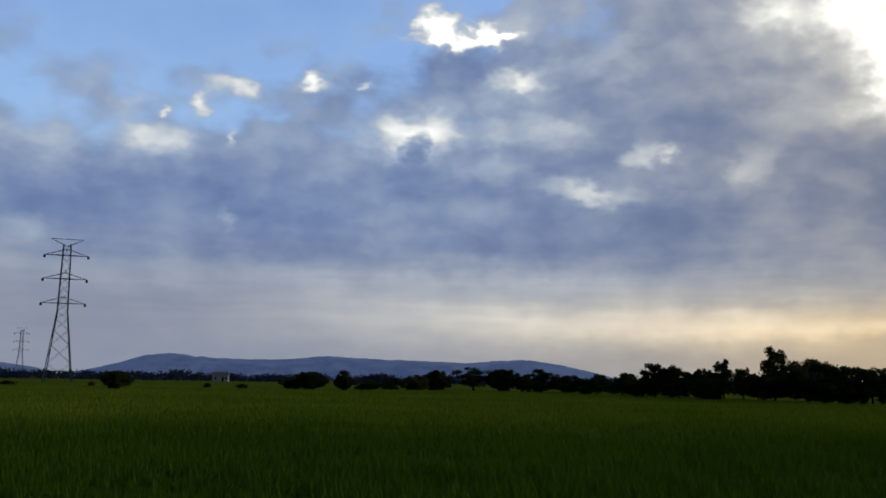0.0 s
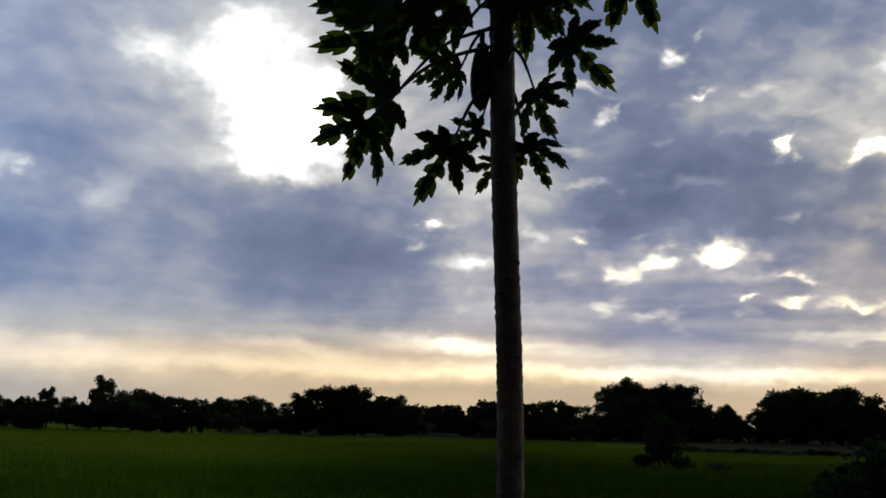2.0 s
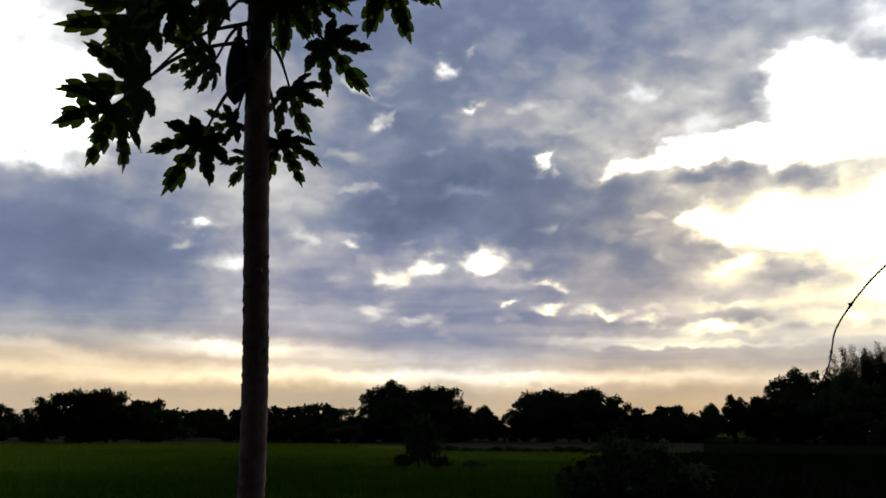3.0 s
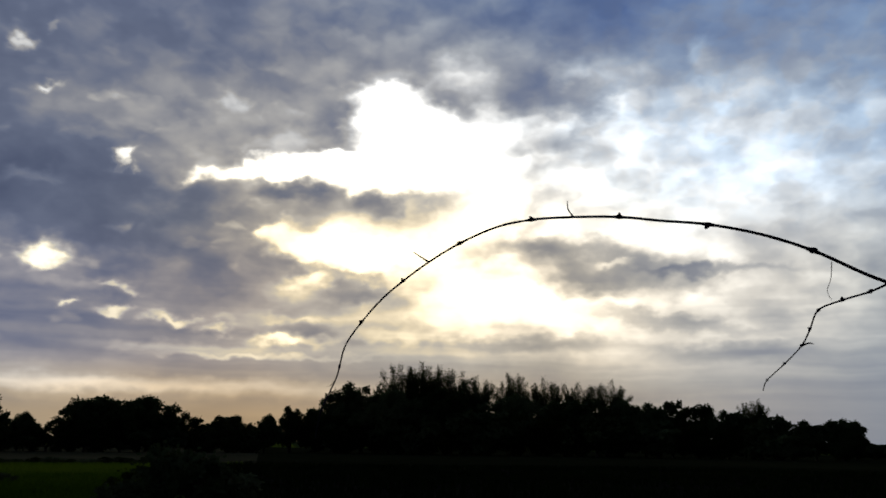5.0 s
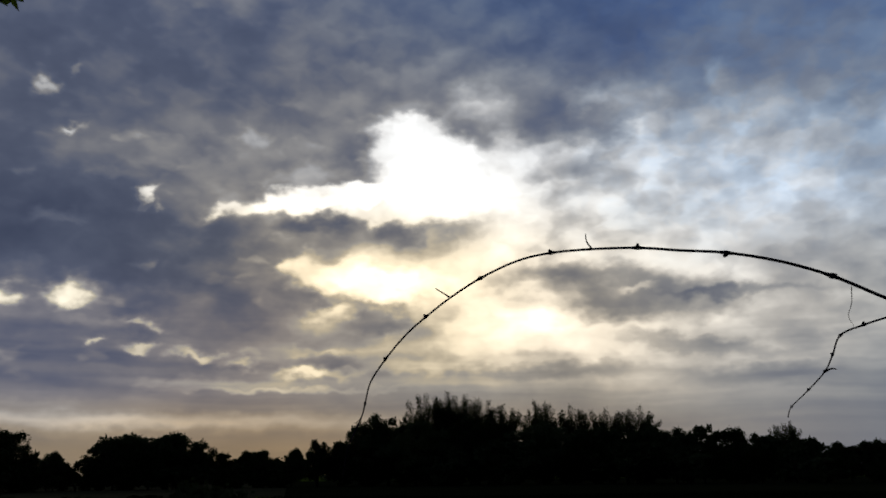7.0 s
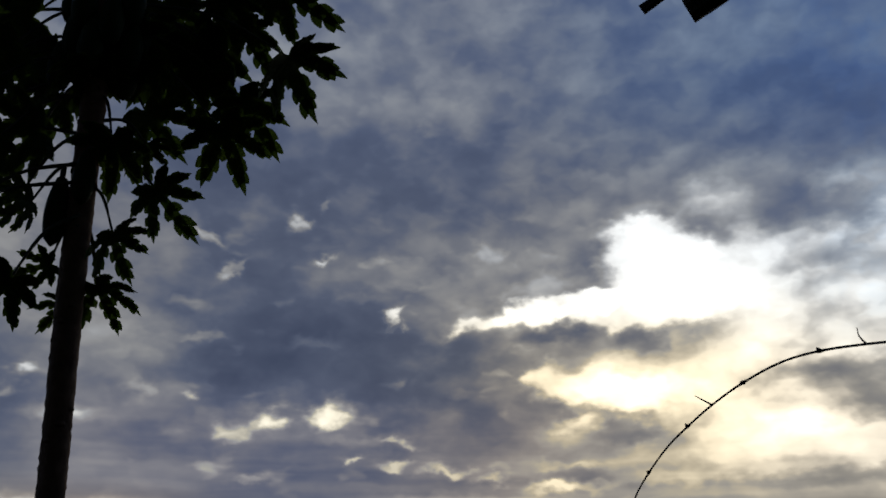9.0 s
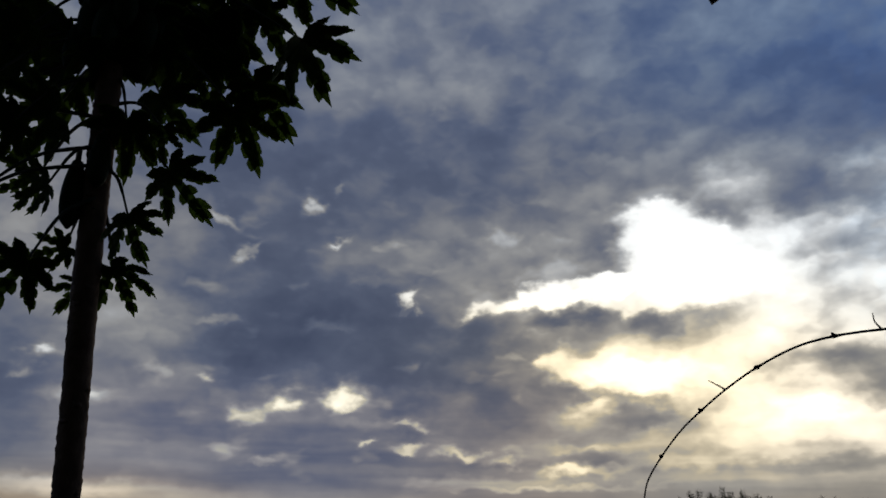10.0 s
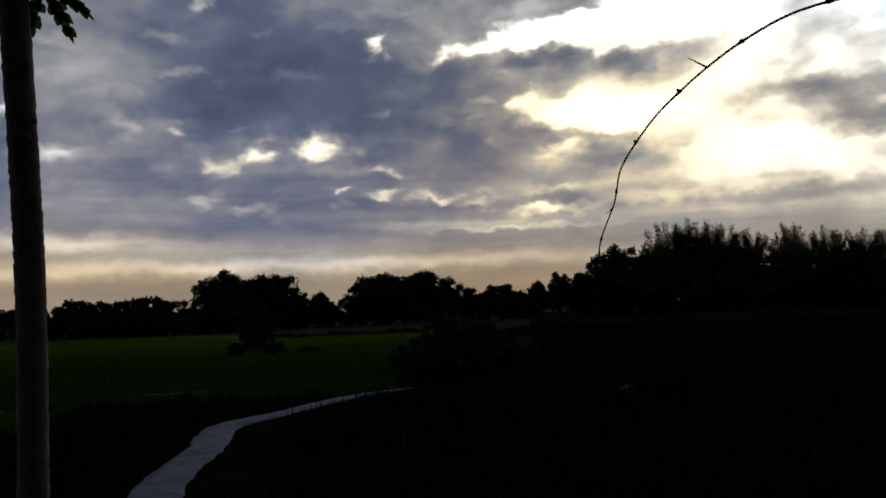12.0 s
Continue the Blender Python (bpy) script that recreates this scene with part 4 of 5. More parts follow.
def bamboo_clump(name, seed, label):
    rng = random.Random(seed)
    ob = thing(name, (0, 0, 0), label, "bamboo", "trees along the fields")
    wood, green = Soup(), Soup()
    for _ in range(34):
        a = rng.uniform(0, 2 * math.pi)
        out = Vector((math.cos(a), math.sin(a), 0))
        base = out * rng.uniform(0, 0.5)
        h = rng.uniform(4.2, 6.0)
        arch = rng.uniform(0.2, 1.7)
        line = [base + out * arch * (t ** 2.4) + Vector((0, 0, h * (t - 0.10 * t ** 3 * arch))) for t in (0, 0.25, 0.5, 0.7, 0.85, 1.0)]
        wood.tube(line, [0.05, 0.045, 0.035, 0.025, 0.015, 0.006], 5, rng=rng)
        fine = curve_points(line, 6)
        for i, p in enumerate(fine):
            t = i / len(fine)
            if t < 0.22:
                continue
            for _ in range(30):
                w = (random_way(rng) + out * 0.5 + Vector((0, 0, 0.25))).normalized()
                q = p + w * rng.uniform(0.03, 0.6) * (1.3 - t)
                green.leaf(q, (w + Vector((0, 0, rng.uniform(-0.5, 0.7)))).normalized(), w.orthogonal().normalized(), rng.uniform(0.10, 0.24), 0.036, 0.3)
    wood.made("culm", BARK, ob)
    green.made("foliage", BAMBOO_LEAF, ob)
    return ob


KINDS = {
    "round": [(crown_tree("tree", 11 + i, 6.0, 6.4, 0.2, 80, 260, 0.29, "dark green broad-crowned tree at the field edge", "tree"), 6.0, 6.4) for i in range(3)],
    "airy": [(crown_tree("tree", 31 + i, 6.0, 4.6, 0.8, 40, 200, 0.24, "dark green tree with an open ragged crown", "tree", 1.0), 6.0, 4.6) for i in range(3)],
    "low": [(crown_tree("bush", 51 + i, 4.0, 5.2, 0.1, 50, 240, 0.24, "dark green dense bush at the field edge", "bush"), 4.0, 5.2) for i in range(3)],
    "shrub": [(crown_tree("shrub", 91 + i, 2.0, 2.2, 0.0, 30, 130, 0.14, "dark leafy shrub standing among the rice", "shrub", 0.9), 2.0, 2.2) for i in range(3)],
    "bamboo": [(bamboo_clump("bamboo", 71 + i, "tall feathery bamboo clump above the dark trees"), 6.0, 3.6) for i in range(3)],
}
used = {}
pick = random.Random(9)


def plant(kind, place, height, wide):
    """The first of each built tree is placed itself; later ones are copies."""
    i = pick.randrange(3)
    ob, h, w = KINDS[kind][i]
    turn = pick.uniform(0, 360)
    m = Matrix.Translation(place) @ pose(0, 0, 0, 0, 0, turn)
    if (kind, i) in used:
        ob = copy_thing(ob, m)
    else:
        used[(kind, i)] = True
        ob.matrix_basis = m
    k = max(wide / w, 0.25 * height / h)
    ob.scale = (k, k, height / h)


for az, dist, height, wide, kind in FAR_ROW + NEAR_ROW + MIDDLE_ROW + TALL_ROW + END_ROW:
    plant(kind, heading(az, dist), max(height, 0.9) * (1.1 if kind == "bamboo" else 1.02), max(wide, height * 0.5) * 1.1)

# undergrowth closes the row between the trunks
for az, dist, height in ((13.5, 110, 2.6), (26.4, 116, 2.4), (28.4, 104, 2.4), (30.4, 102, 2.4), (32.6, 101, 2.4), (34.6, 100, 2.3), (39.0, 118, 2.3), (41.5, 112, 2.6), (45.5, 106, 2.7),
                         (49.0, 114, 3.2), (51.0, 116, 3.2), (53.4, 120, 3.0), (58.0, 126, 3.4), (62.0, 130, 3.4), (9.4, 120, 2.2), (11.6, 116, 2.4), (6.0, 142, 2.2), (3.0, 154, 2.2),
                         (16.5, 106, 2.8), (19.8, 103, 2.8), (24.0, 118, 2.4), (36.0, 124, 2.2), (43.5, 107, 3.0), (47.5, 112, 3.2), (56.0, 126, 3.4), (60.0, 128, 3.6), (64.8, 134, 3.6), (67.4, 136, 3.8),
                         (72.6, 141, 6.0), (74.2, 142, 6.4), (77.8, 138, 6.4), (81.4, 137, 6.6), (85.4, 137, 6.6), (88.8, 138, 6.2), (92.4, 139, 5.6), (95.8, 138, 5.2), (99.2, 137, 4.6), (103.4, 150, 3.0), (107.0, 150, 2.6)):
    plant("low", heading(az, dist), height, height * 2.2)

# shrubs standing in the paddies
for az, dist, height, wide in ((50.9, 42.5, 2.3, 1.9), (49.9, 41.0, 0.6, 0.9), (52.2, 41.5, 0.5, 1.0), (54.2, 40.0, 0.4, 1.0), (62.8, 26.0, 1.6, 1.7), (64.8, 25.5, 1.45, 2.0), (66.6, 26.5, 1.0, 1.9), (60.8, 24.5, 0.7, 1.4), (61.6, 27.5, 1.0, 1.5)):
    plant("shrub", heading(az, dist), height, wide)
# low weeds along the dike between rice and fallow
for i in range(11):
    plant("shrub", heading(51.8 + 0.95 * i, 69.5 + 0.6 * math.sin(i * 2.3)), 0.42 + 0.12 * math.sin(i * 1.7), 1.3 + 0.4 * math.sin(i * 2.9))


def make_taro(place, height, seed):
    """A low plant with a few broad pale leaves on thin stalks."""
    rng = random.Random(seed)
    ob = thing("taro_plant", place, "small pale green broad-leaved plant among dark weeds", "plant", "pale plants in the yard")
    for k in range(5):
        a = k * 2.4 + rng.uniform(-0.3, 0.3)
        out = Vector((math.cos(a), math.sin(a), 0))
        tip = out * height * 0.35 + Vector((0, 0, height * rng.uniform(0.8, 1.1)))
        s = Soup()
        across = Vector((-out.y, out.x, 0))
        fwd = (out + Vector((0, 0, -0.6))).normalized()
        for t, w in ((-0.25, 0.1), (-0.1, 0.42), (0.15, 0.5), (0.55, 0.32), (0.9, 0.0)):
            mid = tip + fwd * t * height * 0.5
            s.v += [mid, mid + across * w * height * 0.38 + Vector((0, 0, 0.02)), mid - across * w * height * 0.38 + Vector((0, 0, 0.02))]
        for i in range(4):
            q = i * 3
            s.f += [(q, q + 3, q + 4, q + 1), (q, q + 2, q + 5, q + 3)]
        leaf = s.made("leaf", PALE_LEAF, ob)
        p = Soup()
        p.tube([(0, 0, 0), tip * 0.5 + out * 0.02, tip], [0.012, 0.009, 0.006], 5)
        p.made("stalk", PETIOLE, leaf)


make_taro(heading(64.0, 24.6), 0.30, 1)
make_taro(heading(74.2, 16.6), 0.20, 2)


# ---------------------------------------------------------------- pylons, farmhouse, path
def make_pylon(place, height, turn, steel, label):
    """A four-legged lattice tower with three pairs of arms and a top bar."""
    ob = thing("power_pylon", place, label, "pylon", "power line pylons")
    k = height / 40.0
    waist, top, foot, neck = 20.0, 38.5, 3.6, 1.30

    def half(z):
        return foot + (neck - foot) * z / waist if z < waist else neck + (0.95 - neck) * (z - waist) / (top - waist)
    for sx in (-1, 1):
        for sy in (-1, 1):
            s = Soup()
            s.tube([Vector((sx * half(z), sy * half(z), z)) * k for z in (0, 10, 20, 30, top)], [0.17 * k] * 5, 4)
            s.made("leg", steel, ob)
    s = Soup()
    levels = [0, 6, 11, 15, 18, 20, 22.5, 25, 27.5, 30, 32.5, 35, top]
    for a, b in zip(levels, levels[1:]):
        for sx, sy, ex, ey in ((-1, -1, 1, -1), (1, -1, 1, 1), (1, 1, -1, 1), (-1, 1, -1, -1)):
            p, q = half(a), half(b)
            s.tube([Vector((sx * p, sy * p, a)) * k, Vector((ex * q, ey * q, b)) * k], 0.04 * k, 3)
            s.tube([Vector((ex * p, ey * p, a)) * k, Vector((sx * q, sy * q, b)) * k], 0.04 * k, 3)
    s.made("bracing", steel, ob)
    for z, reach in ((22.3, 5.6), (29.0, 5.6), (35.5, 5.6)):
        for side in (-1, 1):
            s = Soup()
            end = Vector((side * reach, 0, z)) * k
            for y in (-1, 1):
                s.tube([Vector((0, y * 1.0, z)) * k, end], 0.1 * k, 4)
                s.tube([Vector((0, y * 1.0, z + 1.7)) * k, end], 0.07 * k, 4)
            arm = s.made("arm", steel, ob)
            d = Soup()
            d.tube([end, end + Vector((0, 0, -0.8)) * k], 0.32 * k, 6)
            d.made("insulator", steel, arm)
    s = Soup()
    for y in (-0.8, 0.8):
        s.tube([Vector((-4.2, 0, 40)) * k, Vector((4.2, 0, 40)) * k], 0.1 * k, 4)
        s.tube([Vector((-4.2, 0, 40)) * k, Vector((0, y, 38)) * k, Vector((4.2, 0, 40)) * k], 0.07 * k, 4)
    s.made("top_bar", steel, ob)
    ob.matrix_basis = Matrix.Translation(place) @ pose(0, 0, 0, 0, 0, turn)
    return ob


make_pylon(heading(-25.95, 260, -1), 39.0, 22, STEEL, "grey lattice steel power pylon standing in the fields")
make_pylon(heading(-28.0, 860, -1), 43.0, 20, HAZY_STEEL, "small far grey lattice power pylon in haze")


def make_farmhouse(place, turn):
    ob = thing("farmhouse", place, "small far white farmhouse with a low grey roof", "house")
    s = Soup()
    s.box(Matrix.Translation((0, 0, 1.5)), (7, 5, 3))
    s.made("wall", PLASTER, ob)
    s = Soup()
    s.v += [Vector(p) for p in ((-3.9, -2.9, 2.9), (3.9, -2.9, 2.9), (3.9, 2.9, 2.9), (-3.9, 2.9, 2.9), (-3.6, 0, 4.4), (3.6, 0, 4.4))]
    s.f += [(0, 1, 5, 4), (2, 3, 4, 5), (0, 4, 3), (1, 2, 5), (3, 2, 1, 0)]
    s.made("roof", SHEET, ob)
    s = Soup()
    s.box(Matrix.Translation((1.2, -2.53, 1.05)), (0.9, 0.08, 2.1))
    s.made("door", OLD_WOOD, ob)
    for x in (-2.0, 2.7):
        s = Soup()
        s.box(Matrix.Translation((x, -2.53, 1.6)), (0.9, 0.08, 1.0))
        s.made("window", OLD_WOOD, ob)
    ob.matrix_basis = Matrix.Translation(place) @ pose(0, 0, 0, 0, 0, turn)


make_farmhouse(heading(-16.7, 425), 10)


def ribbon(name, line, widths, lift, mat, label, category):
    """A raised strip of a path with rounded, uneven edges."""
    rng = random.Random(2)
    pts = curve_points(line, 16)
    s = Soup()
    for i, p in enumerate(pts):
        ahead = (pts[min(i + 1, len(pts) - 1)] - pts[max(i - 1, 0)]).normalized()
        across = Vector((-ahead.y, ahead.x, 0))
        t = i / (len(pts) - 1) * (len(widths) - 1)
        j = min(int(t), len(widths) - 2)
        w = (widths[j] + (widths[j + 1] - widths[j]) * (t - j)) / 2
        g = ground_height(p.x, p.y)
        worn = [0.22 * noise.noise(Vector((p.x * 2.3, p.y * 2.3, side))) for side in (0.0, 9.0)]
        for off, z in ((-1.15, -0.1), (-1.0, 0.75), (-0.85, 1.0), (0.0, 1.05), (0.85, 1.0), (1.0, 0.75), (1.15, -0.1)):
            q = p + across * w * (off + (worn[0] if off < -0.5 else worn[1] if off > 0.5 else 0.0) + rng.uniform(-0.05, 0.05))
            s.v.append(Vector((q.x, q.y, g + lift * z + (0.006 * rng.uniform(-1, 1)))))
    for i in range(len(pts) - 1):
        for k in range(6):
            a = i * 7 + k
            s.f.append((a, a + 1, a + 8, a + 7))
    ob = s.made(name, mat, smooth=True)
    tagged(ob, label, category, kind="structure")


ribbon("path", PATH_LINE, [0.5, 0.46, 0.46, 0.5, 0.36, 0.3, 0.16], 0.04, CONCRETE,
       "pale worn concrete footpath curving between dark paddies", "path")
for line in DIKES:
    ribbon("dike_edge", line, [0.03, 0.10, 0.07, 0.02], 0.04, CONCRETE, "thin pale concrete edge of a paddy dike", "dike")


# ---------------------------------------------------------------- the papaya tree
TRUNK_LINE = [(2.60, 2.78, -0.1), (2.57, 2.75, 0.9), (2.55, 2.73, 1.7), (2.505, 2.70, 2.2), (2.42, 2.64, 2.8), (2.36, 2.59, 3.4), (2.33, 2.58, 4.1), (2.32, 2.57, 4.55)]


def lobed_blade(seed, radius, full):
    """A papaya blade: seven deep fingers round the petiole's end, each with side lobes; full: how closely they meet. It lies in x and y, the middle finger along +x."""
    rng = random.Random(seed)
    s = Soup()

    def dish(p):
        d = p.length / radius
        return Vector((p.x, p.y, 0.08 * radius * d - 0.62 * radius * d * d + rng.uniform(-0.015, 0.015) * radius))

    def lobe(base, ang, length, wide):
        """One pointed, rounded lobe with a midrib, from base to tip."""
        a = Vector((math.cos(ang), math.sin(ang), 0))
        c = Vector((-a.y, a.x, 0))
        i = len(s.v)
        for t, w in ((0.0, 0.42), (0.2, 0.78), (0.42, 1.0), (0.62, 0.94), (0.8, 0.64), (0.92, 0.34), (1.0, 0.0)):
            le, ri = (w * wide * rng.uniform(0.88, 1.12) for _ in range(2))
            mid = base + a * length * t
            s.v += [dish(mid) + Vector((0, 0, -0.05 * w * wide)), dish(mid + c * le), dish(mid - c * ri)]
        for k in range(6):
            q = i + 3 * k
            s.f += [(q, q + 3, q + 4, q + 1), (q, q + 2, q + 5, q + 3)]

    def finger(ang, length):
        """A long lobe that carries pairs of side lobes, which point forwards."""
        along = Vector((math.cos(ang), math.sin(ang), 0))
        wide = radius * (0.090 + 0.014 * full)
        lobe(Vector((0, 0, 0)), ang, length, wide)
        for t, reach, out in ((0.36, 0.25, 44), (0.54, 0.28, 38), (0.71, 0.21, 32)):
            for side in (-1, 1):
                at = t + rng.uniform(-0.04, 0.04)
                lobe(along * length * at, ang + side * radians(out + rng.uniform(-6, 6)), length * reach * rng.uniform(0.82, 1.12), wide * (0.98 - 0.35 * t))

    for k in range(7):
        finger(radians(-129 + 43 * k + rng.uniform(-6, 6)), radius * (1.0 - 0.16 * abs(k - 3)) * rng.uniform(0.9, 1.06))
    # the whole part round the petiole
    i = len(s.v)
    s.v.append(Vector((0, 0, 0)))
    for k in range(19):
        ang = radians(-160 + 320 * k / 18)
        s.v.append(dish(Vector((math.cos(ang), math.sin(ang), 0)) * radius * (0.27 + 0.10 * full if k % 2 else 0.22 + 0.10 * full)))
    for k in range(18):
        s.f.append((i, i + 1 + k, i + 2 + k))
    return s


BLADES = [lobed_blade(s, 1.0, full) for s, full in ((3, 0.3), (8, 0.2), (14, 0.4), (21, 0.3), (33, 1.0), (38, 0.8), (44, 1.0), (51, 0.9))]


def make_papaya():
    ob = thing("papaya_tree", (2.6, 2.78, 0), "tall slender papaya tree with lobed leaves and green fruit", "papaya tree")
    inv = ob.matrix_world.inverted()
    rng = random.Random(4)
    line = curve_points(TRUNK_LINE, 30)
    s = Soup()
    radii = []
    for i, p in enumerate(line):
        t = i / (len(line) - 1)
        r = 0.053 - 0.006 * t
        if i % 4 == 0:
            r *= 1.035
        if t > 0.93:
            r *= 1 - (t - 0.93) * 5
        radii.append(r)
    s.tube([inv @ p for p in line], radii, 18, wobble=0.035, rng=rng)
    # leaf scars
    for i in range(6, len(line) - 8, 3):
        p = inv @ line[i]
        a = i * 2.4
        out = Vector((math.cos(a), math.sin(a), 0))
        s.box(Matrix.Translation(p + out * radii[i] * 0.97) @ out.to_track_quat("Z", "Y").to_matrix().to_4x4(), (0.035, 0.022, 0.007), 0.6)
    s.made("trunk", PAPAYA_BARK, ob, "ringed grey-brown trunk with leaf scars", smooth=True)
    meshes = []
    for b in BLADES:
        me = bpy.data.meshes.new("leaf")
        me.from_pydata(b.v, [], b.f)
        me.materials.append(PAPAYA_LEAF)
        meshes.append(me)

    def leaf(root_z, place, radius, hang, variant):
        """A blade at the end of its petiole, hanging with its underside to the yard; hang: the way of its middle lobe, in degrees from level."""
        root = Vector((2.36, 2.58, root_z))
        place = Vector(place)
        back = (place - Vector((0.3, 0.0, 1.9))).normalized()
        level = back.cross(Vector((0, 0, 1))).normalized()
        rise = level.cross(back)
        tilt = radians(46 + 12 * math.sin(variant * 2.3))
        turn = radians(14 * math.sin(variant * 1.7))
        shown = level * math.cos(radians(hang)) + rise * math.sin(radians(hang))
        up = (back * math.cos(tilt) - shown * math.sin(tilt) + level * math.sin(turn)).normalized()
        fwd = (shown - up * shown.dot(up)).normalized()
        side = up.cross(fwd)
        m = Matrix((fwd, side, up)).transposed().to_4x4()
        m.translation = inv @ place
        blade = new("leaf", meshes[variant % 8])
        blade.parent = ob
        blade.matrix_basis = m @ Matrix.Scale(radius * 1.08, 4)
        knee = root.lerp(place, 0.55) + Vector((0, 0, 0.05 + 0.05 * (place - root).length))
        back = blade.matrix_basis.inverted() @ inv
        p = Soup()
        p.tube([back @ q for q in curve_points([root, knee, place], 6)], [k / (radius * 1.08) for k in [0.0085] * 4 + [0.007] * 5 + [0.005] * 4], 6)
        p.made("petiole", PETIOLE, blade, smooth=True)

    for row in PAPAYA_LEAVES:
        leaf(row[0], row[1:4], row[4], row[5], row[6])

    def fruit(place, length, wide, lean):
        f = Soup()
        top = Vector(place)
        rings = 10
        pts = [top - Vector((lean * (i / rings), 0, length * i / rings)) for i in range(rings + 1)]
        rr = [wide * (0.16 + 0.84 * math.sin(math.pi * min(0.97, 0.04 + 0.96 * (i / rings) ** 1.15)) ** 0.5) for i in range(rings)] + [wide * 0.10]
        f.tube([inv @ p for p in pts], rr, 12)
        body = f.made("fruit", FRUIT, ob, "unripe dark green papaya fruit", smooth=True)
        st = Soup()
        st.tube([inv @ (top + Vector((0, 0, 0.05))), inv @ top, inv @ (top - Vector((0, 0, 0.02)))], 0.012, 6)
        st.made("stalk", PETIOLE, body)

    for row in PAPAYA_FRUIT:
        fruit(row[:3], row[3], row[4], row[5])


# height of the petiole's root, place of the blade, its radius, droop, blade shape
LOWER_LEAVES = [
    (3.30, 1.96, 2.77, 2.94, 0.27, 188, 0),
    (3.22, 1.86, 2.77, 2.83, 0.25, 238, 1),
    (3.08, 2.18, 2.67, 2.78, 0.21, 242, 2),
    (3.42, 2.09, 2.98, 3.32, 0.30, 190, 3),
    (3.30, 2.19, 2.64, 3.08, 0.15, 200, 1),
    (3.06, 2.43, 2.80, 2.94, 0.13, 205, 2),
    (3.04, 2.52, 2.78, 2.80, 0.14, 235, 3),
    (3.22, 2.46, 2.50, 3.02, 0.20, 302, 3),
    (3.10, 2.50, 2.60, 2.84, 0.21, 288, 1),
    (3.34, 2.59, 2.44, 3.25, 0.22, 315, 2),
    (3.45, 2.54, 2.65, 3.45, 0.18, 265, 0),
    (3.48, 2.50, 2.42, 3.40, 0.15, 285, 3),
]
UPPER_LEAVES = [
    (3.85, 2.76, 2.29, 3.57, 0.28, 292, 5),
    (3.95, 2.80, 2.43, 3.86, 0.24, 265, 7),
    (4.05, 2.86, 2.03, 3.89, 0.30, 308, 6),
    (4.00, 2.80, 2.36, 3.96, 0.31, 195, 4),
    (3.70, 2.61, 2.57, 3.64, 0.25, 315, 7),
    (3.62, 2.36, 2.46, 3.37, 0.23, 270, 5),
    (4.25, 2.91, 2.13, 4.32, 0.29, 325, 4),
    (4.20, 2.67, 2.24, 4.14, 0.24, 280, 6),
    (3.70, 2.21, 2.70, 3.40, 0.27, 200, 6),
    (3.85, 2.28, 2.83, 3.76, 0.29, 190, 5),
    (4.10, 2.15, 2.80, 3.91, 0.29, 200, 7),
    (3.75, 2.37, 2.83, 3.67, 0.22, 250, 4),
    (4.05, 2.38, 2.51, 3.90, 0.29, 290, 5),
]
INNER_LEAVES = [
    (4.25, 2.15, 2.98, 4.13, 0.28, 240, 6),
    (3.80, 1.91, 2.77, 3.37, 0.26, 190, 4),
    (4.00, 1.96, 3.03, 3.75, 0.30, 180, 7),
    (3.90, 2.23, 2.50, 3.66, 0.22, 280, 6),
    (4.20, 2.69, 2.64, 4.26, 0.29, 300, 7),
    (3.95, 2.92, 2.34, 3.80, 0.28, 300, 4),
    (4.10, 2.87, 2.32, 4.14, 0.23, 300, 4),
    (3.80, 2.11, 2.94, 3.65, 0.25, 200, 6),
    (4.00, 2.04, 2.69, 3.69, 0.22, 220, 6),
    (3.90, 2.46, 2.44, 3.77, 0.20, 250, 5),
    (3.80, 2.75, 2.58, 3.89, 0.23, 255, 5),
    (3.60, 2.07, 2.73, 3.31, 0.19, 215, 7),
    (3.85, 2.08, 2.84, 3.68, 0.31, 200, 4),
    (3.70, 2.09, 2.96, 3.39, 0.27, 190, 6),
    (4.10, 2.51, 2.53, 3.99, 0.30, 280, 7),
    (4.00, 2.74, 2.45, 4.02, 0.33, 295, 4),
    (3.45, 2.22, 2.75, 3.15, 0.18, 200, 1),
    (4.20, 2.87, 2.32, 4.28, 0.30, 310, 6),
]
PAPAYA_LEAVES = LOWER_LEAVES + UPPER_LEAVES + INNER_LEAVES + [
    (4.4 + 0.02 * i, 2.36 + 0.5 * math.cos(i * 2.4) * (1 - 0.03 * i), 2.60 + 0.5 * math.sin(i * 2.4) * (1 - 0.03 * i), 4.62 + 0.05 * i, 0.34, 250 + 70 * math.sin(i * 2.4), i) for i in range(9)]
# place of the stalk, length, half width, lean
PAPAYA_FRUIT = [
    (2.325, 2.665, 3.235, 0.28, 0.044, 0.005),
    (2.34, 2.56, 3.33, 0.22, 0.042, 0.0),
] + [(2.31 + (0.10 + 0.02 * (i % 3)) * math.cos(i * 2.4), 2.54 + (0.10 + 0.02 * (i % 3)) * math.sin(i * 2.4), 4.10 - 0.022 * i, 0.22, 0.050, 0.0) for i in range(15)]


make_papaya()


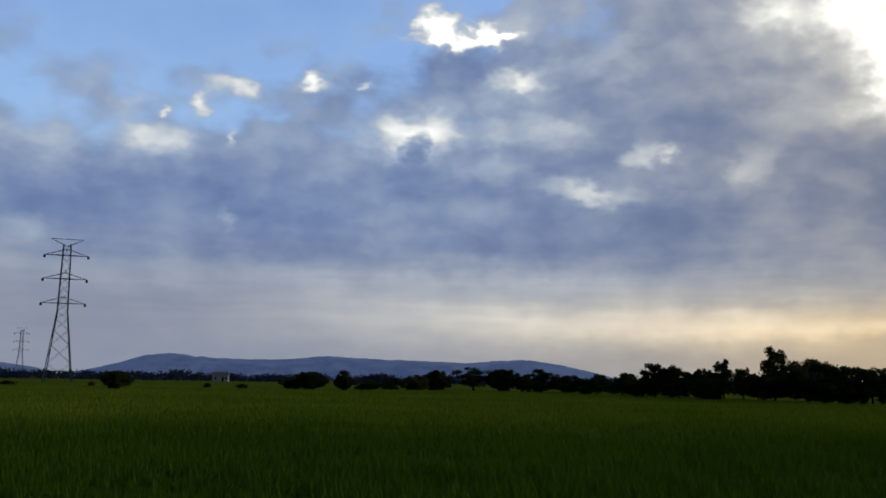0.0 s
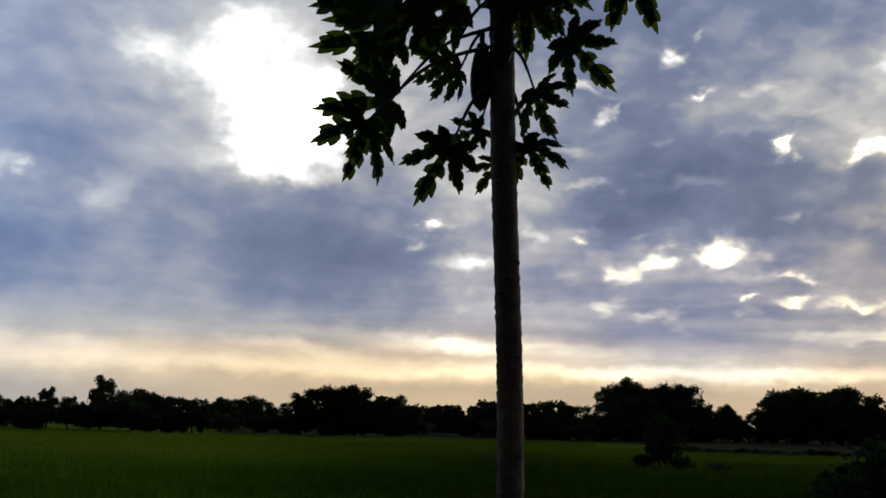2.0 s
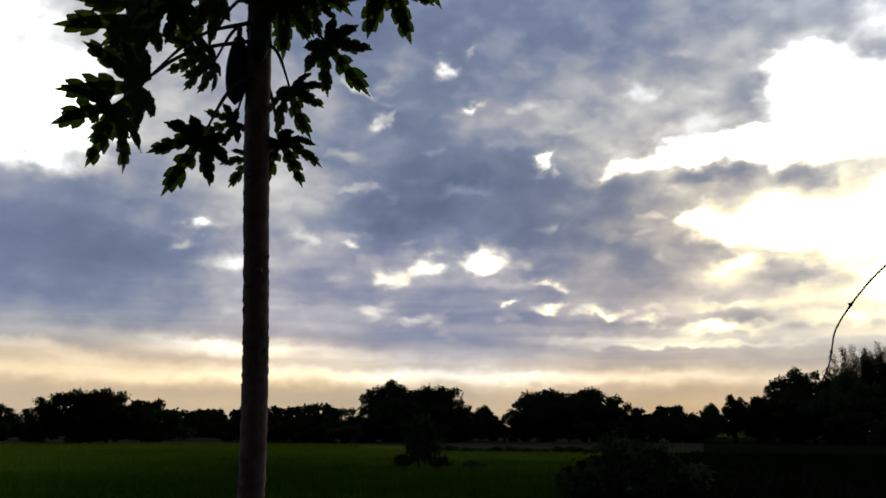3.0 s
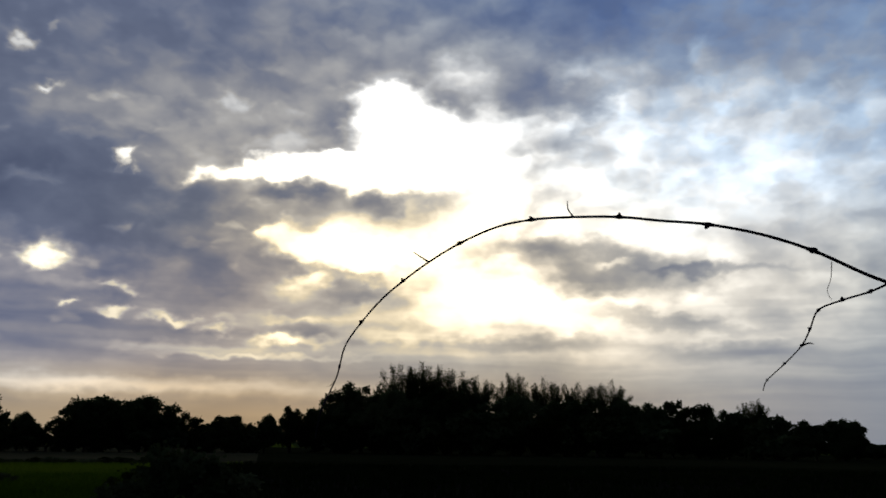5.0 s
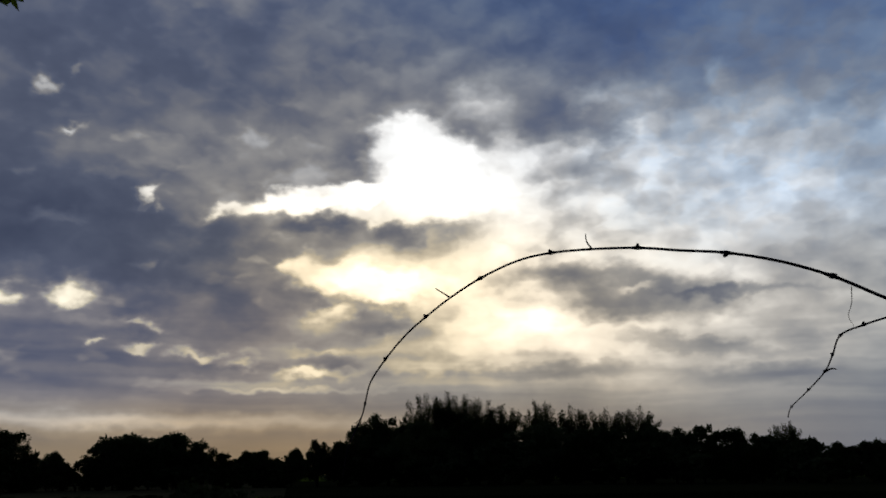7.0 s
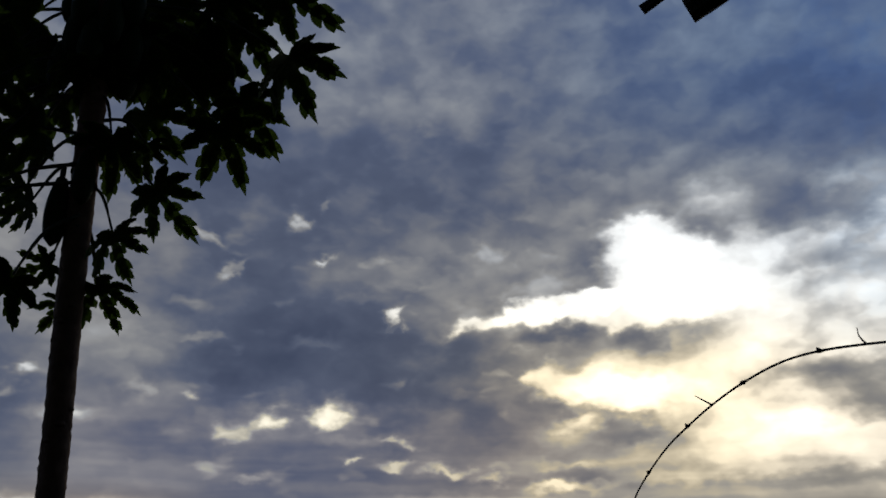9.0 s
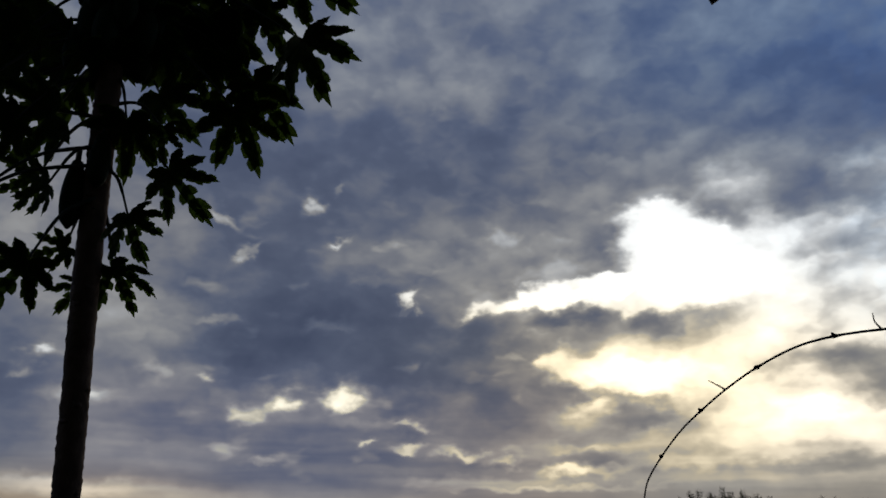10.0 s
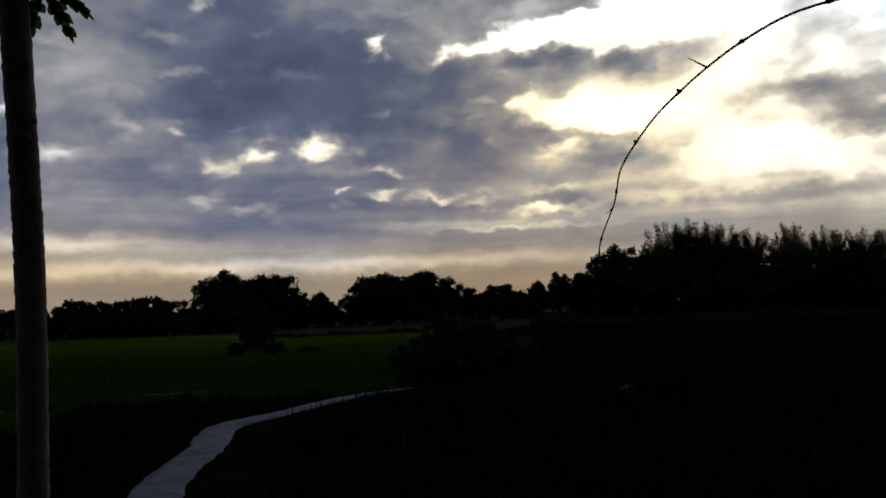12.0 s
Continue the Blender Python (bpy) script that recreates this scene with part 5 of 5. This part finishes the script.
# ---------------------------------------------------------------- vine and hut eave
def make_vine():
    ob = thing("climbing_vine", (1.985, -0.76, 0), "bare dark climbing vine arching over the field on a thin stem", "vine")
    inv = ob.matrix_world.inverted()
    rng = random.Random(12)

    def shoot(name, points, thick, thin, nodes=True, label=""):
        line = [inv @ p for p in curve_points(points, 7)]
        s = Soup()
        rr = [0.74 * (thick + (thin - thick) * i / (len(line) - 1)) for i in range(len(line))]
        for i in range(0, len(line), 14 if len(line) > 60 else 7):
            if nodes:
                rr[i] *= 1.6
        s.tube(line, rr, 7, wobble=0.02, rng=rng)
        shoot_ob = s.made(name, VINE, ob, label, smooth=True)
        if nodes:
            for i in range(14 if len(line) > 60 else 7, len(line) - 3, 14 if len(line) > 60 else 7):
                b = Soup()
                w = (random_way(rng) + Vector((0, 0, 0.6))).normalized()
                r = rr[i]
                b.tube([line[i] - w * r * 0.6, line[i] + w * r * 1.0, line[i] + w * r * 2.2], [r * 1.2, r * 1.1, r * 0.4], 6, wobble=0.15, rng=rng)
                b.made("bud", VINE, shoot_ob)
        return shoot_ob

    def twig(points, thick):
        s = Soup()
        line = [inv @ p for p in curve_points(points, 4)]
        s.tube(line, [thick * (1 - 0.6 * i / (len(line) - 1)) for i in range(len(line))], 5, wobble=0.1, rng=rng)
        s.made("tendril", VINE, ob)

    shoot("shoot", [(1.973, -0.770, 1.865), (1.979, -0.738, 1.919), (1.986, -0.701, 1.965), (1.998, -0.656, 1.982), (2.010, -0.598, 2.007), (2.017, -0.558, 2.027), (2.026, -0.476, 2.073), (2.033, -0.388, 2.108), (2.039, -0.293, 2.132), (2.042, -0.206, 2.143), (2.041, -0.125, 2.153), (2.037, -0.036, 2.155), (2.031, 0.045, 2.151), (2.026, 0.115, 2.137), (2.022, 0.189, 2.105), (2.017, 0.251, 2.067), (2.012, 0.301, 2.029), (2.007, 0.342, 1.993), (2.003, 0.382, 1.946), (1.999, 0.412, 1.900), (1.999, 0.423, 1.857), (1.999, 0.430, 1.832), (1.994, 0.455, 1.772), (1.990, 0.464, 1.715)], 0.0052, 0.0016)
    shoot("side_shoot", [(2.010, -0.600, 2.007), (2.020, -0.568, 1.993), (2.033, -0.522, 1.980), (2.044, -0.482, 1.964), (2.051, -0.466, 1.929), (2.058, -0.451, 1.900), (2.066, -0.420, 1.867), (2.073, -0.388, 1.837), (2.075, -0.380, 1.818)], 0.0030, 0.0012)
    shoot("shoot", [(2.008, -0.608, 2.002), (1.998, -0.651, 1.988), (1.986, -0.703, 1.959), (1.978, -0.747, 1.906), (1.971, -0.778, 1.852)], 0.0042, 0.0058)
    shoot("shoot", [(1.985, -0.698, 1.975), (1.976, -0.739, 1.942), (1.962, -0.790, 1.894), (1.945, -0.845, 1.838), (1.925, -0.898, 1.765)], 0.0046, 0.0062)
    shoot("stem", [(1.90, -0.66, -0.08), (1.895, -0.668, 0.6), (1.911, -0.691, 1.149), (1.974, -0.738, 1.471), (1.984, -0.759, 1.695), (1.979, -0.768, 1.794), (1.972, -0.774, 1.864), (1.963, -0.785, 1.910), (1.953, -0.795, 1.955), (1.940, -0.807, 2.004)], 0.0108, 0.0095, False, "straight dark upright stem")
    shoot("side_shoot", [(1.984, -0.707, 1.965), (1.971, -0.740, 1.974), (1.958, -0.776, 1.974)], 0.0028, 0.002)
    shoot("side_shoot", [(1.962, -0.793, 1.892), (1.943, -0.827, 1.936), (1.933, -0.841, 1.962)], 0.0034, 0.0026)
    shoot("side_shoot", [(2.005, -0.677, 1.558), (2.012, -0.676, 1.704), (2.018, -0.655, 1.746), (2.025, -0.632, 1.757), (2.033, -0.604, 1.761), (2.036, -0.590, 1.772)], 0.0020, 0.0012)
    shoot("side_shoot", [(1.997, -0.658, 1.979), (2.007, -0.636, 1.961), (2.011, -0.612, 1.978), (2.015, -0.604, 1.965)], 0.0018, 0.0012)
    shoot("side_shoot", [(1.998, -0.658, 1.977), (1.991, -0.688, 1.954), (1.986, -0.711, 1.936), (1.979, -0.742, 1.908), (1.973, -0.770, 1.865)], 0.0018, 0.0024)
    twig([(2.037, -0.036, 2.155), (2.033, -0.026, 2.170), (2.028, -0.025, 2.186)], 0.0022)
    twig([(2.017, 0.251, 2.067), (2.011, 0.266, 2.077), (2.006, 0.280, 2.086)], 0.0022)
    twig([(2.058, -0.451, 1.900), (2.055, -0.463, 1.904), (2.053, -0.471, 1.902)], 0.0022)
    twig([(2.024, -0.507, 2.051), (2.030, -0.505, 2.021), (2.035, -0.498, 1.998), (2.037, -0.506, 1.978)], 0.0009)
    twig([(2.007, -0.636, 1.961), (2.009, -0.640, 1.935), (2.008, -0.652, 1.917)], 0.0009)
    twig([(1.995, -0.670, 1.971), (1.998, -0.672, 1.944), (1.997, -0.678, 1.934)], 0.0009)
    twig([(1.994, -0.685, 1.944), (1.999, -0.678, 1.918), (2.006, -0.663, 1.902)], 0.0009)
    twig([(1.991, -0.689, 1.959), (1.996, -0.688, 1.918)], 0.0009)
    twig([(1.987, -0.709, 1.936), (1.992, -0.706, 1.902), (1.996, -0.701, 1.876)], 0.0009)
    twig([(1.986, -0.713, 1.934), (1.991, -0.709, 1.907), (1.992, -0.711, 1.884)], 0.0009)
    twig([(1.986, -0.720, 1.917), (1.982, -0.736, 1.901), (1.985, -0.728, 1.898)], 0.0009)
    twig([(1.978, -0.748, 1.901), (1.980, -0.750, 1.875), (1.987, -0.736, 1.843)], 0.0009)
    twig([(1.952, -0.827, 1.848), (1.957, -0.817, 1.834), (1.961, -0.810, 1.812)], 0.0009)
    twig([(1.999, 0.430, 1.832), (1.997, 0.439, 1.822), (1.995, 0.445, 1.820)], 0.0009)
    twig([(2.020, -0.651, 1.748), (2.019, -0.653, 1.754)], 0.0009)
    twig([(2.025, -0.632, 1.757), (2.025, -0.633, 1.723)], 0.0009)


make_vine()


def jagged_board(name, m, length, wide, thick, teeth, seed, mat, parent, label="", slant=0.0):
    """A rotten board along +x whose far end is torn into splinters, with worn edges."""
    rng = random.Random(seed)
    steps = 40
    s = Soup()
    for i in range(steps + 1):
        t = i / steps
        y = -wide / 2 + wide * t
        tooth = length - slant * t - teeth * (abs(noise.noise(Vector((t * 3.1, seed, 0)))) * 1.8 + abs(noise.noise(Vector((t * 9.0, seed, 3)))) * 0.5) - rng.uniform(0, 0.004)
        for x, k in ((0.0, 1.0), (length * 0.5, 1.0), (length * 0.8, 1.0), (tooth, 0.55)):
            bulge = thick / 2 * k * (1 + 0.25 * rng.uniform(-1, 1))
            sag = rng.uniform(-0.003, 0.003)
            s.v.append(m @ Vector((x, y, bulge + sag)))
            s.v.append(m @ Vector((x, y, -bulge + sag)))
    for i in range(steps):
        for k in range(3):
            a, b = i * 8 + k * 2, (i + 1) * 8 + k * 2
            s.f += [(a, a + 2, b + 2, b), (a + 1, b + 1, b + 3, a + 3)]
        a, b = i * 8, (i + 1) * 8
        s.f += [(a, b, b + 1, a + 1), (a + 6, a + 7, b + 7, b + 6)]
    for k in range(3):
        a = k * 2
        s.f.append((a, a + 1, a + 3, a + 2))
        a = steps * 8 + k * 2
        s.f.append((a, a + 2, a + 3, a + 1))
    return s.made(name, mat, parent, label)


def shred(points, widths, parent, inv):
    """A dry strip of thatch leaf hanging from the eave, twisted and tapered."""
    s = Soup()
    line = curve_points(points, 6)
    across = Vector((0.35, -0.93, 0.0))
    for i, p in enumerate(line):
        t = i / (len(line) - 1) * (len(widths) - 1)
        j = min(int(t), len(widths) - 2)
        w = (widths[j] + (widths[j + 1] - widths[j]) * (t - j)) * (1 + 0.12 * math.sin(i * 2.1))
        q = inv @ p
        s.v += [q - across * w, q + Vector((0.004, 0.003, 0)), q + across * w]
    for i in range(len(line) - 1):
        a = i * 3
        s.f += [(a, a + 1, a + 4, a + 3), (a + 1, a + 2, a + 5, a + 4)]
    s.made("thatch_shred", THATCH, parent)


def rafter(points, half, parent, inv):
    s = Soup()
    s.tube([inv @ p for p in curve_points(points, 4)], half, 8, wobble=0.08)
    s.made("rafter", OLD_WOOD, parent)


def board_frame(far, tip, up):
    """Axes of a board whose +x runs from far to tip and whose +y lies towards up."""
    far, tip = Vector(far), Vector(tip)
    x = (tip - far).normalized()
    z = x.cross(Vector(up)).normalized()
    y = z.cross(x)
    m = Matrix((x, y, z)).transposed().to_4x4()
    m.translation = far
    return m, (tip - far).length


def make_hut():
    ob = thing("field_hut", (2.0, -2.0, 0), "old field hut with a ragged thatched eave and rotten boards", "hut")
    inv = ob.matrix_world.inverted()
    up = (-0.25, -0.55, 0.80)
    m, length = board_frame((1.955, -1.072, 2.023), (1.999, -0.681, 2.294), up)
    jagged_board("eave_board", inv @ m, length, 0.06, 0.022, 0.026, 4, OLD_WOOD, ob, "rotten dark eave board with a splintered end", 0.0)
    m, length = board_frame((1.944, -1.124, 2.042), (1.993, -0.741, 2.316), up)
    jagged_board("eave_board", inv @ m, length, 0.066, 0.022, 0.012, 7, OLD_WOOD, ob, "rotten dark eave board with a worn end", 0.105)
    m, length = board_frame((1.976, -1.139, 1.933), (2.021, -0.817, 2.166), up)
    jagged_board("eave_board", inv @ m, length, 0.305, 0.024, 0.042, 9, OLD_WOOD, ob, "rotten dark eave board with a torn end", 0.10)
    shred([(1.751, -0.780, 2.656), (1.789, -0.791, 2.588), (1.815, -0.799, 2.535), (1.838, -0.799, 2.491), (1.855, -0.796, 2.459), (1.863, -0.800, 2.438)], [0.004, 0.016, 0.015, 0.009, 0.006, 0.001], ob, inv)
    shred([(1.739, -0.822, 2.647), (1.780, -0.831, 2.571), (1.803, -0.835, 2.528), (1.813, -0.831, 2.511), (1.820, -0.836, 2.494)], [0.004, 0.009, 0.007, 0.008, 0.001], ob, inv)
    shred([(1.745, -0.802, 2.651), (1.774, -0.807, 2.602), (1.800, -0.810, 2.555), (1.809, -0.815, 2.534)], [0.006, 0.034, 0.03, 0.004], ob, inv)
    rafter([(1.444, 0.175, 2.586), (1.437, 0.115, 2.612), (1.404, -0.048, 2.679), (1.208, -0.498, 2.807)], 0.009, ob, inv)
    rafter([(1.466, 0.108, 2.574), (1.460, 0.046, 2.595), (1.436, -0.099, 2.640), (1.278, -0.539, 2.723)], 0.021, ob, inv)
    # roof slab, thatch on poles, and the posts that carry it
    edge = [(1.36, -0.10), (1.55, -0.40), (1.75, -0.72), (1.95, -1.00), (2.35, -1.35), (3.3, -1.8), (3.3, -3.4), (0.7, -3.4), (0.7, -0.9)]
    s = Soup()
    for x, y in edge:
        z = 2.74 + 0.30 * (-y)
        s.v += [Vector((x - 2.0, y + 2.0, z)), Vector((x - 2.0, y + 2.0, z + 0.12))]
    n = len(edge)
    s.f += [tuple(2 * i for i in range(n))[::-1], tuple(2 * i + 1 for i in range(n))]
    s.f += [(2 * i, 2 * ((i + 1) % n), 2 * ((i + 1) % n) + 1, 2 * i + 1) for i in range(n)]
    s.made("thatch_roof", THATCH, ob, "old dark thatch")
    for x, y in ((1.962, -1.125), (1.0, -1.5), (3.1, -2.1), (0.9, -3.2), (3.1, -3.2)):
        s = Soup()
        z = 2.80 + 0.30 * (-y)
        s.tube([(x - 2.0, y + 2.0, -0.1), (x - 1.99, y + 2.0, z / 2), (x - 2.0, y + 2.0, z)], [0.06, 0.055, 0.05], 10, wobble=0.05)
        s.made("post", OLD_WOOD, ob)


make_hut()
